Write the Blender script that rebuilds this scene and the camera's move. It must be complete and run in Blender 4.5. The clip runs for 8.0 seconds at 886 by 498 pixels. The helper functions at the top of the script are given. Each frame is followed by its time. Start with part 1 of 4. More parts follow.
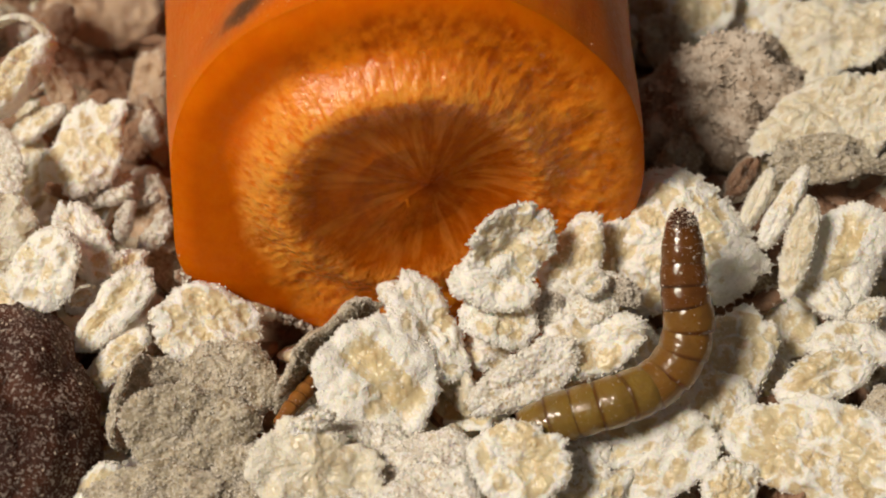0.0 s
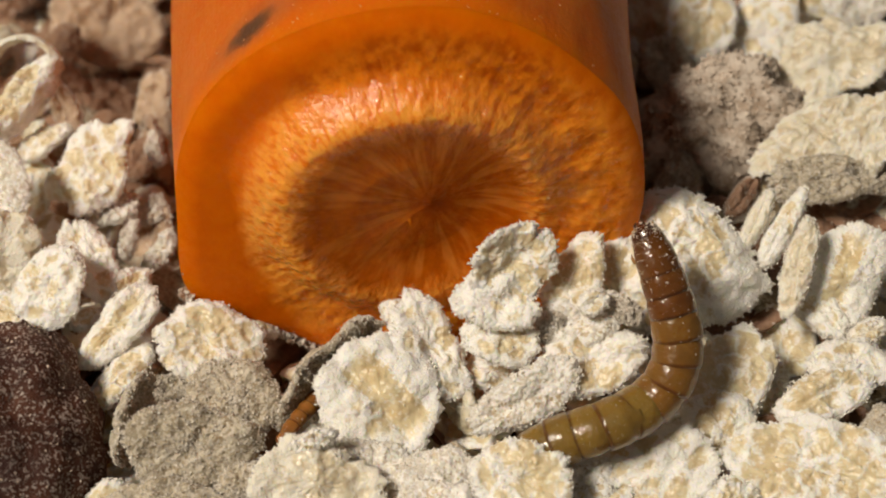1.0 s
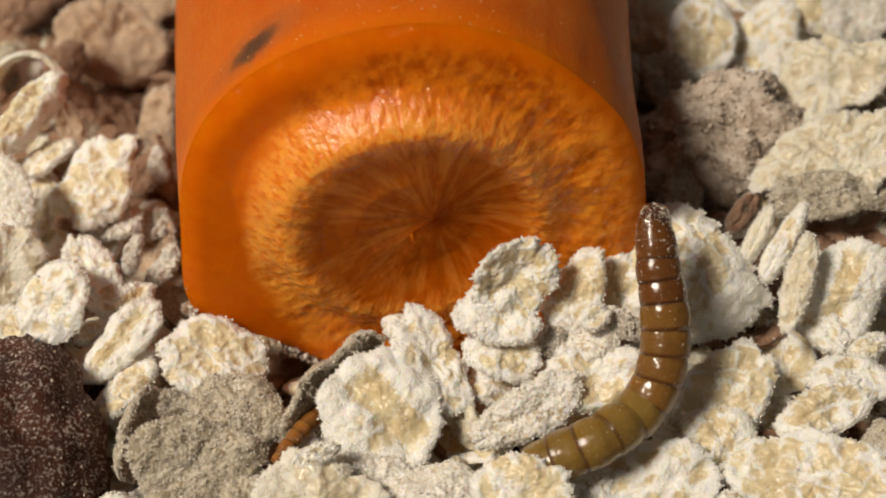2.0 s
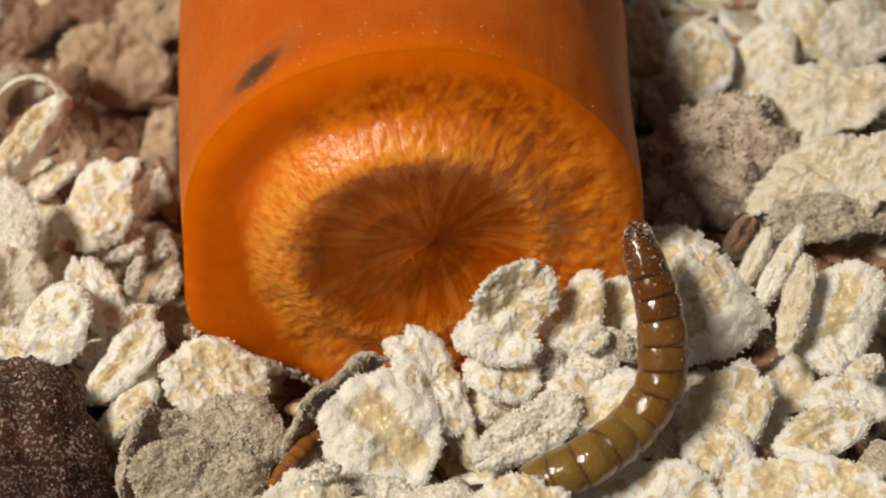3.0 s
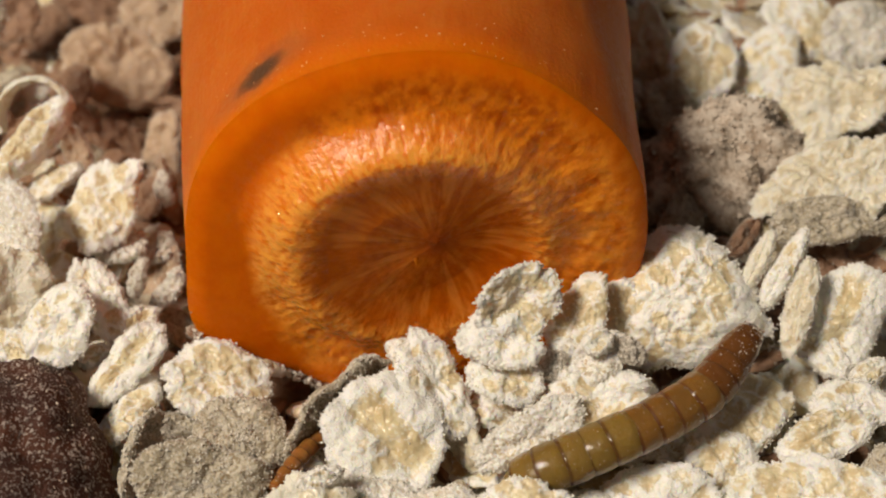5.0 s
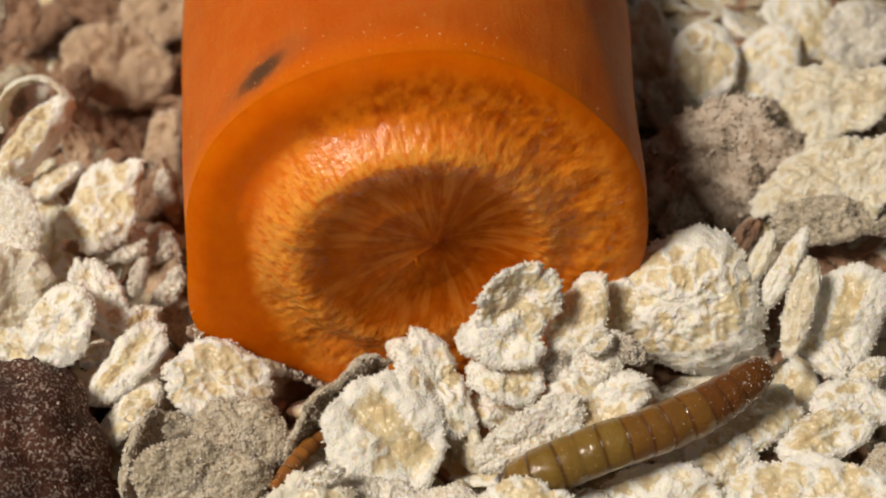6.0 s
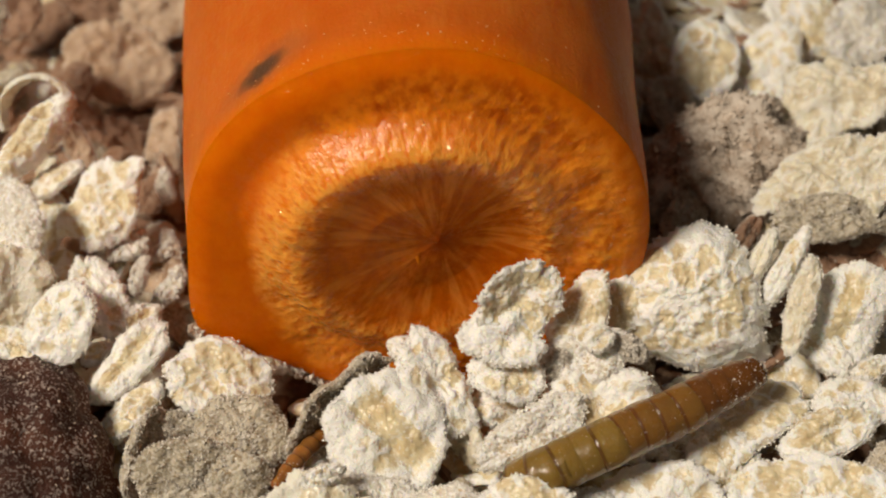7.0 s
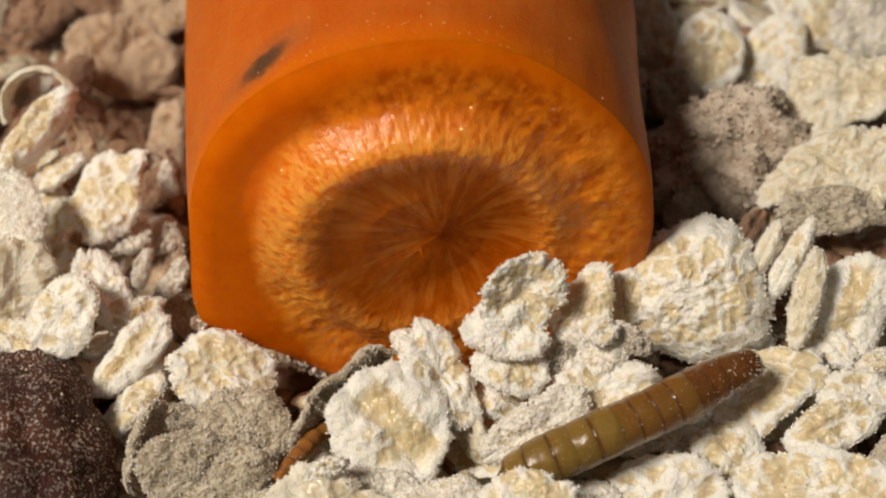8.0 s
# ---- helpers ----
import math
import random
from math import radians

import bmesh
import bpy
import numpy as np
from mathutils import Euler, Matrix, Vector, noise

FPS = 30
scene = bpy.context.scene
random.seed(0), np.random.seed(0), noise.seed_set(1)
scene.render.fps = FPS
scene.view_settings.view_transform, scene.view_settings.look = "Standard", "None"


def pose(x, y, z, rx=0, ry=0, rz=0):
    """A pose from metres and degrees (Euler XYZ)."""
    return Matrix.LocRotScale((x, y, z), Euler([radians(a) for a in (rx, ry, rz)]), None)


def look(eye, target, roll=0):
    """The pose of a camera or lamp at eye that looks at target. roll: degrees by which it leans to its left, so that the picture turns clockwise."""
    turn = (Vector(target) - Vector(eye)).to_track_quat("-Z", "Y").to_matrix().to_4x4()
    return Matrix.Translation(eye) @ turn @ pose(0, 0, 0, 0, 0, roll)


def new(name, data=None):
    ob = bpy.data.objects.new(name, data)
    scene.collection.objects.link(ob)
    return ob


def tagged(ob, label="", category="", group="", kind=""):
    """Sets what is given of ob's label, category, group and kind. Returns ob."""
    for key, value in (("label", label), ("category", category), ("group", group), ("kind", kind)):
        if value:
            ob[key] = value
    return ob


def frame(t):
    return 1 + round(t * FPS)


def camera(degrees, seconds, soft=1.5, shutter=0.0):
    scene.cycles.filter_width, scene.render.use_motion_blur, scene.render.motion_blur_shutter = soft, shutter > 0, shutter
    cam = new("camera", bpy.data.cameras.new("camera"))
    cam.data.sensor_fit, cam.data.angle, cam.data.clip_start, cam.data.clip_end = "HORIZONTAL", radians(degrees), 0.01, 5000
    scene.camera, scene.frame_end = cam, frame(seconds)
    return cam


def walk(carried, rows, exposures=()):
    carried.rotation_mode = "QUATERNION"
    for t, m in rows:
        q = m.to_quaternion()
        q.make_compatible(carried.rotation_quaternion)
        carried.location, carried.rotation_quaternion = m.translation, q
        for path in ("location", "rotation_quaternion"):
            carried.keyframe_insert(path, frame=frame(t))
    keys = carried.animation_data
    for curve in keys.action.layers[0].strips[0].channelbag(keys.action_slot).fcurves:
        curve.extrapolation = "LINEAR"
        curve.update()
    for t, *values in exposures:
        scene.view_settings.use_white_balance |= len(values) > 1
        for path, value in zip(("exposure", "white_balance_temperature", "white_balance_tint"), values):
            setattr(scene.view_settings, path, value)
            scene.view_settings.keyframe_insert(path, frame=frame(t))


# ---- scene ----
MM = 0.001
cam = camera(40.0, 8.0, soft=2.0)
cam.data.dof.use_dof, cam.data.dof.focus_distance, cam.data.dof.aperture_fstop = True, 0.078, 41.0
walk(cam, [
    (0, pose(0.002165, -0.053168, 0.067882, 40.039, 0.077, -0.218)),
    (0.5, pose(0.002224, -0.053341, 0.068077, 40.433, 0.124, -0.140)),
    (1, pose(0.002123, -0.053635, 0.068316, 40.988, 0.054, -0.083)),
    (1.5, pose(0.002100, -0.053714, 0.068460, 41.289, 0.081, -0.019)),
    (3, pose(0.002030, -0.054399, 0.069239, 42.712, 0.022, 0.028)),
    (3.5, pose(0.002000, -0.054409, 0.069346, 43.000, -0.000, -0.000)),
    (4, pose(0.001997, -0.054369, 0.069354, 42.960, -0.026, 0.015)),
    (4.5, pose(0.001948, -0.054252, 0.069211, 42.825, -0.004, 0.111)),
    (6, pose(0.001888, -0.054117, 0.069310, 42.632, 0.006, 0.147)),
    (6.5, pose(0.001908, -0.054141, 0.069378, 42.618, 0.018, 0.211)),
    (7, pose(0.001986, -0.054033, 0.069275, 42.515, 0.117, 0.206)),
    (7.5, pose(0.001954, -0.053991, 0.069163, 42.391, 0.150, 0.199)),
    (8, pose(0.001943, -0.054000, 0.068939, 42.299, 0.237, 0.263)),
], exposures=())

# ---- light: one small lamp panel above and to one side, and the dim room around ----
world = bpy.data.worlds.new("room_light")
scene.world = world
world.use_nodes = True
world.node_tree.nodes["Background"].inputs[0].default_value = (1.0, 0.90, 0.78, 1)
world.node_tree.nodes["Background"].inputs[1].default_value = 0.068
lamp_data = bpy.data.lights.new("lamp", "AREA")
lamp_data.shape, lamp_data.size, lamp_data.size_y = "RECTANGLE", 0.13, 0.08
lamp_data.energy, lamp_data.color = 2.1, (1.0, 0.88, 0.715)
lamp = new("lamp", lamp_data)
lamp.matrix_world = look((-0.245, -0.100, 0.375), (0.0, 0.0, 0.005))


# ---- materials ----
def nodes_of(name):
    mat = bpy.data.materials.new(name)
    mat.use_nodes = True
    tree = mat.node_tree
    return mat, tree, tree.nodes["Principled BSDF"]


class Web:
    """Shortcuts for building a node tree."""

    def __init__(self, name):
        self.mat, self.tree, self.bsdf = nodes_of(name)

    def node(self, kind, **values):
        n = self.tree.nodes.new(kind)
        for key, value in values.items():
            if isinstance(n.inputs.get(key), bpy.types.NodeSocket):
                n.inputs[key].default_value = value
        return n

    def join(self, a, b):
        self.tree.links.new(a, b)

    def coords(self, kind="Object"):
        return self.tree.nodes.new("ShaderNodeTexCoord").outputs[kind]

    def chance(self):
        return self.tree.nodes.new("ShaderNodeObjectInfo").outputs["Random"]

    def noise(self, vector, scale, detail=3.0, rough=0.55, w=None):
        n = self.tree.nodes.new("ShaderNodeTexNoise")
        n.noise_dimensions = "4D"
        n.inputs["Scale"].default_value, n.inputs["Detail"].default_value, n.inputs["Roughness"].default_value = scale, detail, rough
        self.join(vector, n.inputs["Vector"])
        if w is not None:
            self.join(w, n.inputs["W"])
        return n.outputs["Fac"]

    def math(self, op, a, b=None, c=None, clamp=False):
        n = self.tree.nodes.new("ShaderNodeMath")
        n.operation, n.use_clamp = op, clamp
        for i, v in enumerate((a, b, c)):
            if v is None:
                continue
            if isinstance(v, (int, float)):
                n.inputs[i].default_value = v
            else:
                self.join(v, n.inputs[i])
        return n.outputs[0]

    def step(self, value, lo, hi, a=0.0, b=1.0):
        n = self.tree.nodes.new("ShaderNodeMapRange")
        n.interpolation_type = "SMOOTHSTEP"
        self.join(value, n.inputs["Value"])
        for key, v in (("From Min", lo), ("From Max", hi), ("To Min", a), ("To Max", b)):
            n.inputs[key].default_value = v
        return n.outputs[0]

    def mix(self, fac, a, b, blend="MIX"):
        n = self.tree.nodes.new("ShaderNodeMix")
        n.data_type, n.blend_type = "RGBA", blend
        for sock, v in ((n.inputs[0], fac), (n.inputs[6], a), (n.inputs[7], b)):
            if isinstance(v, tuple):
                sock.default_value = (*v, 1)
            elif isinstance(v, (int, float)):
                sock.default_value = v
            else:
                self.join(v, sock)
        return n.outputs[2]

    def bump(self, height, strength, distance, below=None):
        n = self.tree.nodes.new("ShaderNodeBump")
        n.inputs["Strength"].default_value, n.inputs["Distance"].default_value = strength, distance
        self.join(height, n.inputs["Height"])
        if below is not None:
            self.join(below, n.inputs["Normal"])
        return n.outputs[0]

    def finish(self, color=None, rough=None, normal=None, **values):
        b = self.bsdf
        for sock, v in (("Base Color", color), ("Roughness", rough), ("Normal", normal)):
            if v is None:
                continue
            if isinstance(v, tuple):
                b.inputs[sock].default_value = (*v, 1)
            elif isinstance(v, (int, float)):
                b.inputs[sock].default_value = v
            else:
                self.join(v, b.inputs[sock])
        for key, v in values.items():
            b.inputs[key.replace("_", " ")].default_value = v
        return self.mat


def oat_material(name, flour, grain, husk, cover, stripe=0.0, rough=0.6, frost=None):
    """Rolled oat: a smooth, slightly clear grain under an uneven, grainy cover of white flour."""
    w = Web(name)
    p, g, r = w.coords(), w.coords("Generated"), w.math("MULTIPLY", w.chance(), 40.0)
    broad = w.noise(p, 190, 2, 0.5, r)
    patch = w.noise(p, 330, 3, 0.5, r)
    fine = w.noise(p, 2400, 3, 0.6, r)
    # grains of flour
    dust = w.tree.nodes.new("ShaderNodeTexVoronoi")
    dust.inputs["Scale"].default_value = 5200
    w.join(p, dust.inputs["Vector"])
    tint = w.tree.nodes.new("ShaderNodeSeparateColor")
    w.join(dust.outputs["Color"], tint.inputs[0])
    lot, lot2 = tint.outputs[0], tint.outputs[1]
    ball = w.step(dust.outputs["Distance"], 0.0, 0.75, 1.0, 0.0)
    # large clear cells with floury seams
    shift = w.tree.nodes.new("ShaderNodeVectorMath")
    shift.operation = "MULTIPLY_ADD"
    bend = w.tree.nodes.new("ShaderNodeCombineXYZ")
    for i in range(3):
        w.join(w.noise(p, (700, 820, 640)[i], 2, 0.5, r), bend.inputs[i])
    w.join(bend.outputs[0], shift.inputs[0])
    shift.inputs[1].default_value = (0.0018, 0.0018, 0.0018)
    w.join(p, shift.inputs[2])
    cells = w.tree.nodes.new("ShaderNodeTexVoronoi")
    cells.feature = "DISTANCE_TO_EDGE"
    cells.inputs["Scale"].default_value = 540
    w.join(shift.outputs[0], cells.inputs["Vector"])
    vein = w.step(cells.outputs["Distance"], 0.0, 0.28)
    wear = w.math("ADD", w.math("MULTIPLY", patch, 0.54), w.math("ADD", w.math("MULTIPLY", broad, 0.24), w.math("ADD", w.math("MULTIPLY", fine, 0.07), w.math("MULTIPLY", vein, 0.15))))
    place = w.tree.nodes.new("ShaderNodeSeparateXYZ")
    w.join(g, place.inputs[0])
    gx, gy = w.math("SUBTRACT", place.outputs[0], 0.5), w.math("SUBTRACT", place.outputs[1], 0.5)
    out = w.math("SQRT", w.math("ADD", w.math("MULTIPLY", gx, gx), w.math("MULTIPLY", gy, gy)))
    wear = w.math("SUBTRACT", wear, w.step(w.math("ADD", out, w.math("MULTIPLY", w.math("SUBTRACT", patch, 0.5), 0.3)), 0.30, 0.5, 0.0, 0.15))
    wear = w.math("ADD", wear, w.math("MULTIPLY", w.math("SUBTRACT", lot, 0.5), 0.05))
    open_grain = w.math("MULTIPLY", w.step(wear, cover - 0.04, cover + 0.06), 0.95)
    if stripe:
        off = w.math("ABSOLUTE", w.math("SUBTRACT", place.outputs[1], 0.56))
        along_it = w.math("ABSOLUTE", w.math("SUBTRACT", place.outputs[0], 0.5))
        wobble = w.math("MULTIPLY", w.math("SUBTRACT", w.math("ADD", patch, w.math("MULTIPLY", w.math("SUBTRACT", lot, 0.5), 0.35)), 0.5), 0.16)
        groove = w.math("MULTIPLY", w.step(w.math("ADD", off, wobble), 0.11, 0.15, 1.0, 0.0), w.step(w.math("ADD", along_it, wobble), 0.28, 0.40, 1.0, 0.0))
        open_grain = w.math("MAXIMUM", open_grain, w.math("MULTIPLY", groove, stripe))
    tone = w.mix(w.step(w.noise(p, 700, 2, 0.5, r), 0.40, 0.66), grain, husk)
    white = w.mix(w.step(lot2, 0.5, 1.0, 0.0, 0.35), flour, tuple(0.66 * f + 0.20 * h for f, h in zip(flour, husk)))
    color = w.mix(open_grain, white, tone)
    color = w.mix(w.math("MULTIPLY", w.step(lot2, 0.86, 0.90), 0.4), color, flour)
    if frost:
        grit = w.math("ADD", w.math("MULTIPLY", lot, 0.30), w.math("ADD", w.math("MULTIPLY", patch, 0.45), w.math("MULTIPLY", broad, 0.25)))
        color = w.mix(w.math("MULTIPLY", w.step(grit, 0.44, 0.52), 0.9), color, frost)
    dark = w.math("MULTIPLY", w.step(w.noise(p, 1500, 3, 0.6, r), 0.60, 0.72), w.step(broad, 0.45, 0.6))
    color = w.mix(w.math("MULTIPLY", dark, 0.6), color, (husk[0] * 0.5, husk[1] * 0.42, husk[2] * 0.35))
    powder = w.math("SUBTRACT", 1.0, w.math("MULTIPLY", open_grain, 0.9))
    n = w.bump(w.math("MULTIPLY", powder, w.math("ADD", w.math("MULTIPLY", ball, w.math("ADD", lot, 0.4)), 0.5)), 0.42, 0.00011)
    n = w.bump(w.math("SUBTRACT", w.noise(p, 1150, 3, 0.55, r), w.math("MULTIPLY", vein, 0.2)), 0.45, 0.0005, n)
    return w.finish(color, w.step(open_grain, 0.0, 1.0, 0.9, rough - 0.30), n, Subsurface_Weight=0.3, Subsurface_Radius=(0.0009, 0.0007, 0.0004), Subsurface_Scale=1.0, Specular_IOR_Level=0.42)


FLOUR, GRAIN, HUSK = (0.95, 0.93, 0.88), (0.76, 0.65, 0.42), (0.66, 0.52, 0.30)
oat_mats = {
    "cream": oat_material("oat_cream", FLOUR, GRAIN, HUSK, 0.43),
    "stripe": oat_material("oat_striped", FLOUR, GRAIN, HUSK, 0.56, stripe=1.0),
    "flour": oat_material("oat_floury", FLOUR, GRAIN, HUSK, 0.478),
    "smooth": oat_material("oat_smooth", (0.84, 0.80, 0.70), (0.74, 0.67, 0.51), (0.66, 0.56, 0.39), 0.43, rough=0.55),
    # dusty: grey from coarse dust, then darkened further for shade in the gaps
    "dusty": oat_material("oat_dusty_shaded", (0.40, 0.34, 0.25), (0.37, 0.29, 0.185), (0.33, 0.235, 0.135), 0.53, frost=(0.62, 0.555, 0.45)),
    "frosted": oat_material("oat_frosted", (0.72, 0.67, 0.59), (0.62, 0.51, 0.34), (0.48, 0.37, 0.23), 0.49, frost=(0.92, 0.90, 0.86)),
    # tan and bran carry the hollow's shade and light off the carrot as colour
    "tan": oat_material("oat_tan_bounce", (0.62, 0.46, 0.33), (0.53, 0.36, 0.235), (0.38, 0.23, 0.135), 0.48),
    "bran": oat_material("oat_bran_shade", (0.37, 0.225, 0.15), (0.27, 0.145, 0.085), (0.17, 0.078, 0.042), 0.47),
}


def powder_material(name, color, rough=0.95, spread=0.25):
    w = Web(name)
    p = w.coords()
    v = w.mix(w.step(w.noise(p, 900, 2), 0.35, 0.65), color, tuple(c * 0.9 for c in color))
    grain_by_grain = w.tree.nodes.new("ShaderNodeNewGeometry").outputs["Random Per Island"]
    v = w.mix(w.step(grain_by_grain, 0.4, 1.0, 0.0, spread), v, tuple(c * c * 0.6 for c in color))
    return w.finish(v, rough, None, Specular_IOR_Level=0.2)


flour_mat = powder_material("flour", (0.94, 0.91, 0.85))
dust_mat = powder_material("dust", (0.80, 0.75, 0.68), spread=0.75)
bran_mat = powder_material("bran_dust", (0.66, 0.57, 0.48), spread=0.5)


SCAR = (-0.00915, -0.00292)
HEART, CORE = (1.4, 1.35), (0.4, 0.85)


def carrot_face_material():
    """Cut end: a clear rim, a rough streaked ring and a darker core with pale rays."""
    w = Web("carrot_cut")
    p = w.coords()
    sep = w.tree.nodes.new("ShaderNodeSeparateXYZ")
    w.join(p, sep.inputs[0])
    x = w.math("SUBTRACT", sep.outputs[0], HEART[0] * MM)
    y = w.math("SUBTRACT", sep.outputs[1], HEART[1] * MM)
    rc = w.math("SQRT", w.math("ADD", w.math("MULTIPLY", x, x), w.math("MULTIPLY", y, y)))
    xk, yk = w.math("SUBTRACT", sep.outputs[0], CORE[0] * MM), w.math("SUBTRACT", sep.outputs[1], CORE[1] * MM)
    rk = w.math("SQRT", w.math("ADD", w.math("MULTIPLY", xk, xk), w.math("MULTIPLY", yk, yk)))
    xo, yo = w.math("SUBTRACT", sep.outputs[0], 0.0015), w.math("SUBTRACT", sep.outputs[1], -0.0008)
    ro = w.math("SQRT", w.math("ADD", w.math("MULTIPLY", xo, xo), w.math("MULTIPLY", w.math("MULTIPLY", yo, yo), 0.88)))
    safe = w.math("MAXIMUM", rc, 0.0001)
    ray = w.tree.nodes.new("ShaderNodeCombineXYZ")
    w.join(w.math("DIVIDE", x, safe), ray.inputs[0])
    w.join(w.math("DIVIDE", y, safe), ray.inputs[1])
    w.join(w.math("MULTIPLY", rc, 34.0), ray.inputs[2])
    rays = w.noise(ray.outputs[0], 6.6, 1.5, 0.5)
    thin = w.noise(ray.outputs[0], 10.0, 2.0, 0.5)
    long = w.tree.nodes.new("ShaderNodeVectorMath")
    long.operation = "MULTIPLY"
    w.join(ray.outputs[0], long.inputs[0])
    long.inputs[1].default_value = (1, 1, 1.7)
    fibre = w.noise(long.outputs[0], 11.0, 3.0, 0.6)
    hair = w.noise(long.outputs[0], 29.0, 3.0, 0.6)
    mottle = w.noise(p, 420, 4, 0.6)
    pulp = w.noise(p, 1250, 3, 0.6)
    fine = w.noise(p, 2600, 3, 0.6)
    rkw = w.math("ADD", rk, w.math("ADD", w.math("MULTIPLY", w.math("SUBTRACT", mottle, 0.5), 0.0018), w.math("MULTIPLY", w.math("SUBTRACT", fibre, 0.5), 0.0022)))
    row = w.math("ADD", w.math("ADD", ro, w.step(sep.outputs[0], -0.0115, -0.0055, 0.0014, 0.0)), w.math("MULTIPLY", w.math("SUBTRACT", mottle, 0.5), 0.0030))
    beam = w.math("MAXIMUM", w.step(rays, 0.48, 0.66), w.math("MULTIPLY", w.step(thin, 0.50, 0.70), 0.5))
    beam = w.math("MULTIPLY", beam, w.math("MULTIPLY", w.step(rc, 0.0011, 0.0022), w.step(mottle, 0.25, 0.5, 0.35, 1.0)))
    core = w.mix(w.step(pulp, 0.35, 0.65), (0.50, 0.100, 0.0005), (0.60, 0.135, 0.001))
    core = w.mix(w.math("MULTIPLY", beam, 0.62), core, (0.84, 0.30, 0.04))
    core = w.mix(w.step(rc, 0.0004, 0.0018, 0.7, 0.0), core, (0.40, 0.07, 0.002))
    ring = w.mix(w.step(hair, 0.36, 0.56), (0.82, 0.20, 0.007), (1.0, 0.385, 0.055))
    ring = w.mix(w.math("MULTIPLY", w.step(fibre, 0.55, 0.7), 0.4), ring, (0.95, 0.29, 0.02))
    flesh = w.math("ADD", w.math("MULTIPLY", fibre, 0.35), w.math("ADD", w.math("MULTIPLY", mottle, 0.3), w.math("MULTIPLY", pulp, 0.35)))
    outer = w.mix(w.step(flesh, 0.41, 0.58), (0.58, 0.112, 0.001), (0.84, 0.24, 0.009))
    # lower outer flesh lightened by height, standing in for light falling on it
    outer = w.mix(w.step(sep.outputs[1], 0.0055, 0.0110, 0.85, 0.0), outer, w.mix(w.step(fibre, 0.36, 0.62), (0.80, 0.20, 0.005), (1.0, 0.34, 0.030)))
    rim = w.mix(w.step(mottle, 0.3, 0.7), (0.68, 0.128, 0.0003), (0.76, 0.165, 0.0006))
    c = w.mix(w.step(rkw, 0.0064, 0.0082), core, ring)
    rkl = w.math("SUBTRACT", rkw, w.step(sep.outputs[0], -0.0095, -0.0035, 0.0022, 0.0))
    c = w.mix(w.step(rkl, 0.0082, 0.0104), c, outer)
    clear = w.step(row, 0.0126, 0.0142)
    flat = w.step(row, 0.0114, 0.0138, 1.0, 0.0)
    c = w.mix(clear, c, rim)
    rough_zone = w.math("MULTIPLY", w.step(rkw, 0.0058, 0.0075, 0.35, 1.0), flat)
    h = w.math("ADD", w.math("MULTIPLY", hair, 0.6), w.math("ADD", w.math("MULTIPLY", pulp, 0.6), w.math("MULTIPLY", fine, 0.30)))
    n = w.bump(w.math("MULTIPLY", w.math("SUBTRACT", h, 0.8), rough_zone), 0.45, 0.00040)
    n = w.bump(mottle, 0.25, 0.0005, n)
    w.join(w.bump(w.noise(p, 1500, 1, 0.5), 1.0, 0.0006, n), w.bsdf.inputs["Coat Normal"])
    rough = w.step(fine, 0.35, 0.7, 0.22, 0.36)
    # specular raised only on the upper ring, so its sheen is placed by height
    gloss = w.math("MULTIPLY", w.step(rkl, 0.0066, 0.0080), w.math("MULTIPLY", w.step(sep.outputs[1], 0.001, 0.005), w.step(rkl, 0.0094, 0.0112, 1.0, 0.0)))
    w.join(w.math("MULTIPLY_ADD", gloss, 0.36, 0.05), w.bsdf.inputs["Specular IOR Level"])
    # juice stands on the flesh in small wet spots
    wet = w.step(w.noise(p, 1900, 2, 0.6), 0.50, 0.57)
    w.join(w.math("MULTIPLY_ADD", w.math("MULTIPLY", wet, w.math("ADD", w.math("MULTIPLY", rough_zone, 0.85), 0.1)), 1.0, 0.03), w.bsdf.inputs["Coat Weight"])
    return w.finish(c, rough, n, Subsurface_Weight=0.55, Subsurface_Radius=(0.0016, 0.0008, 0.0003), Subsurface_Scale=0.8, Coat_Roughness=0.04)


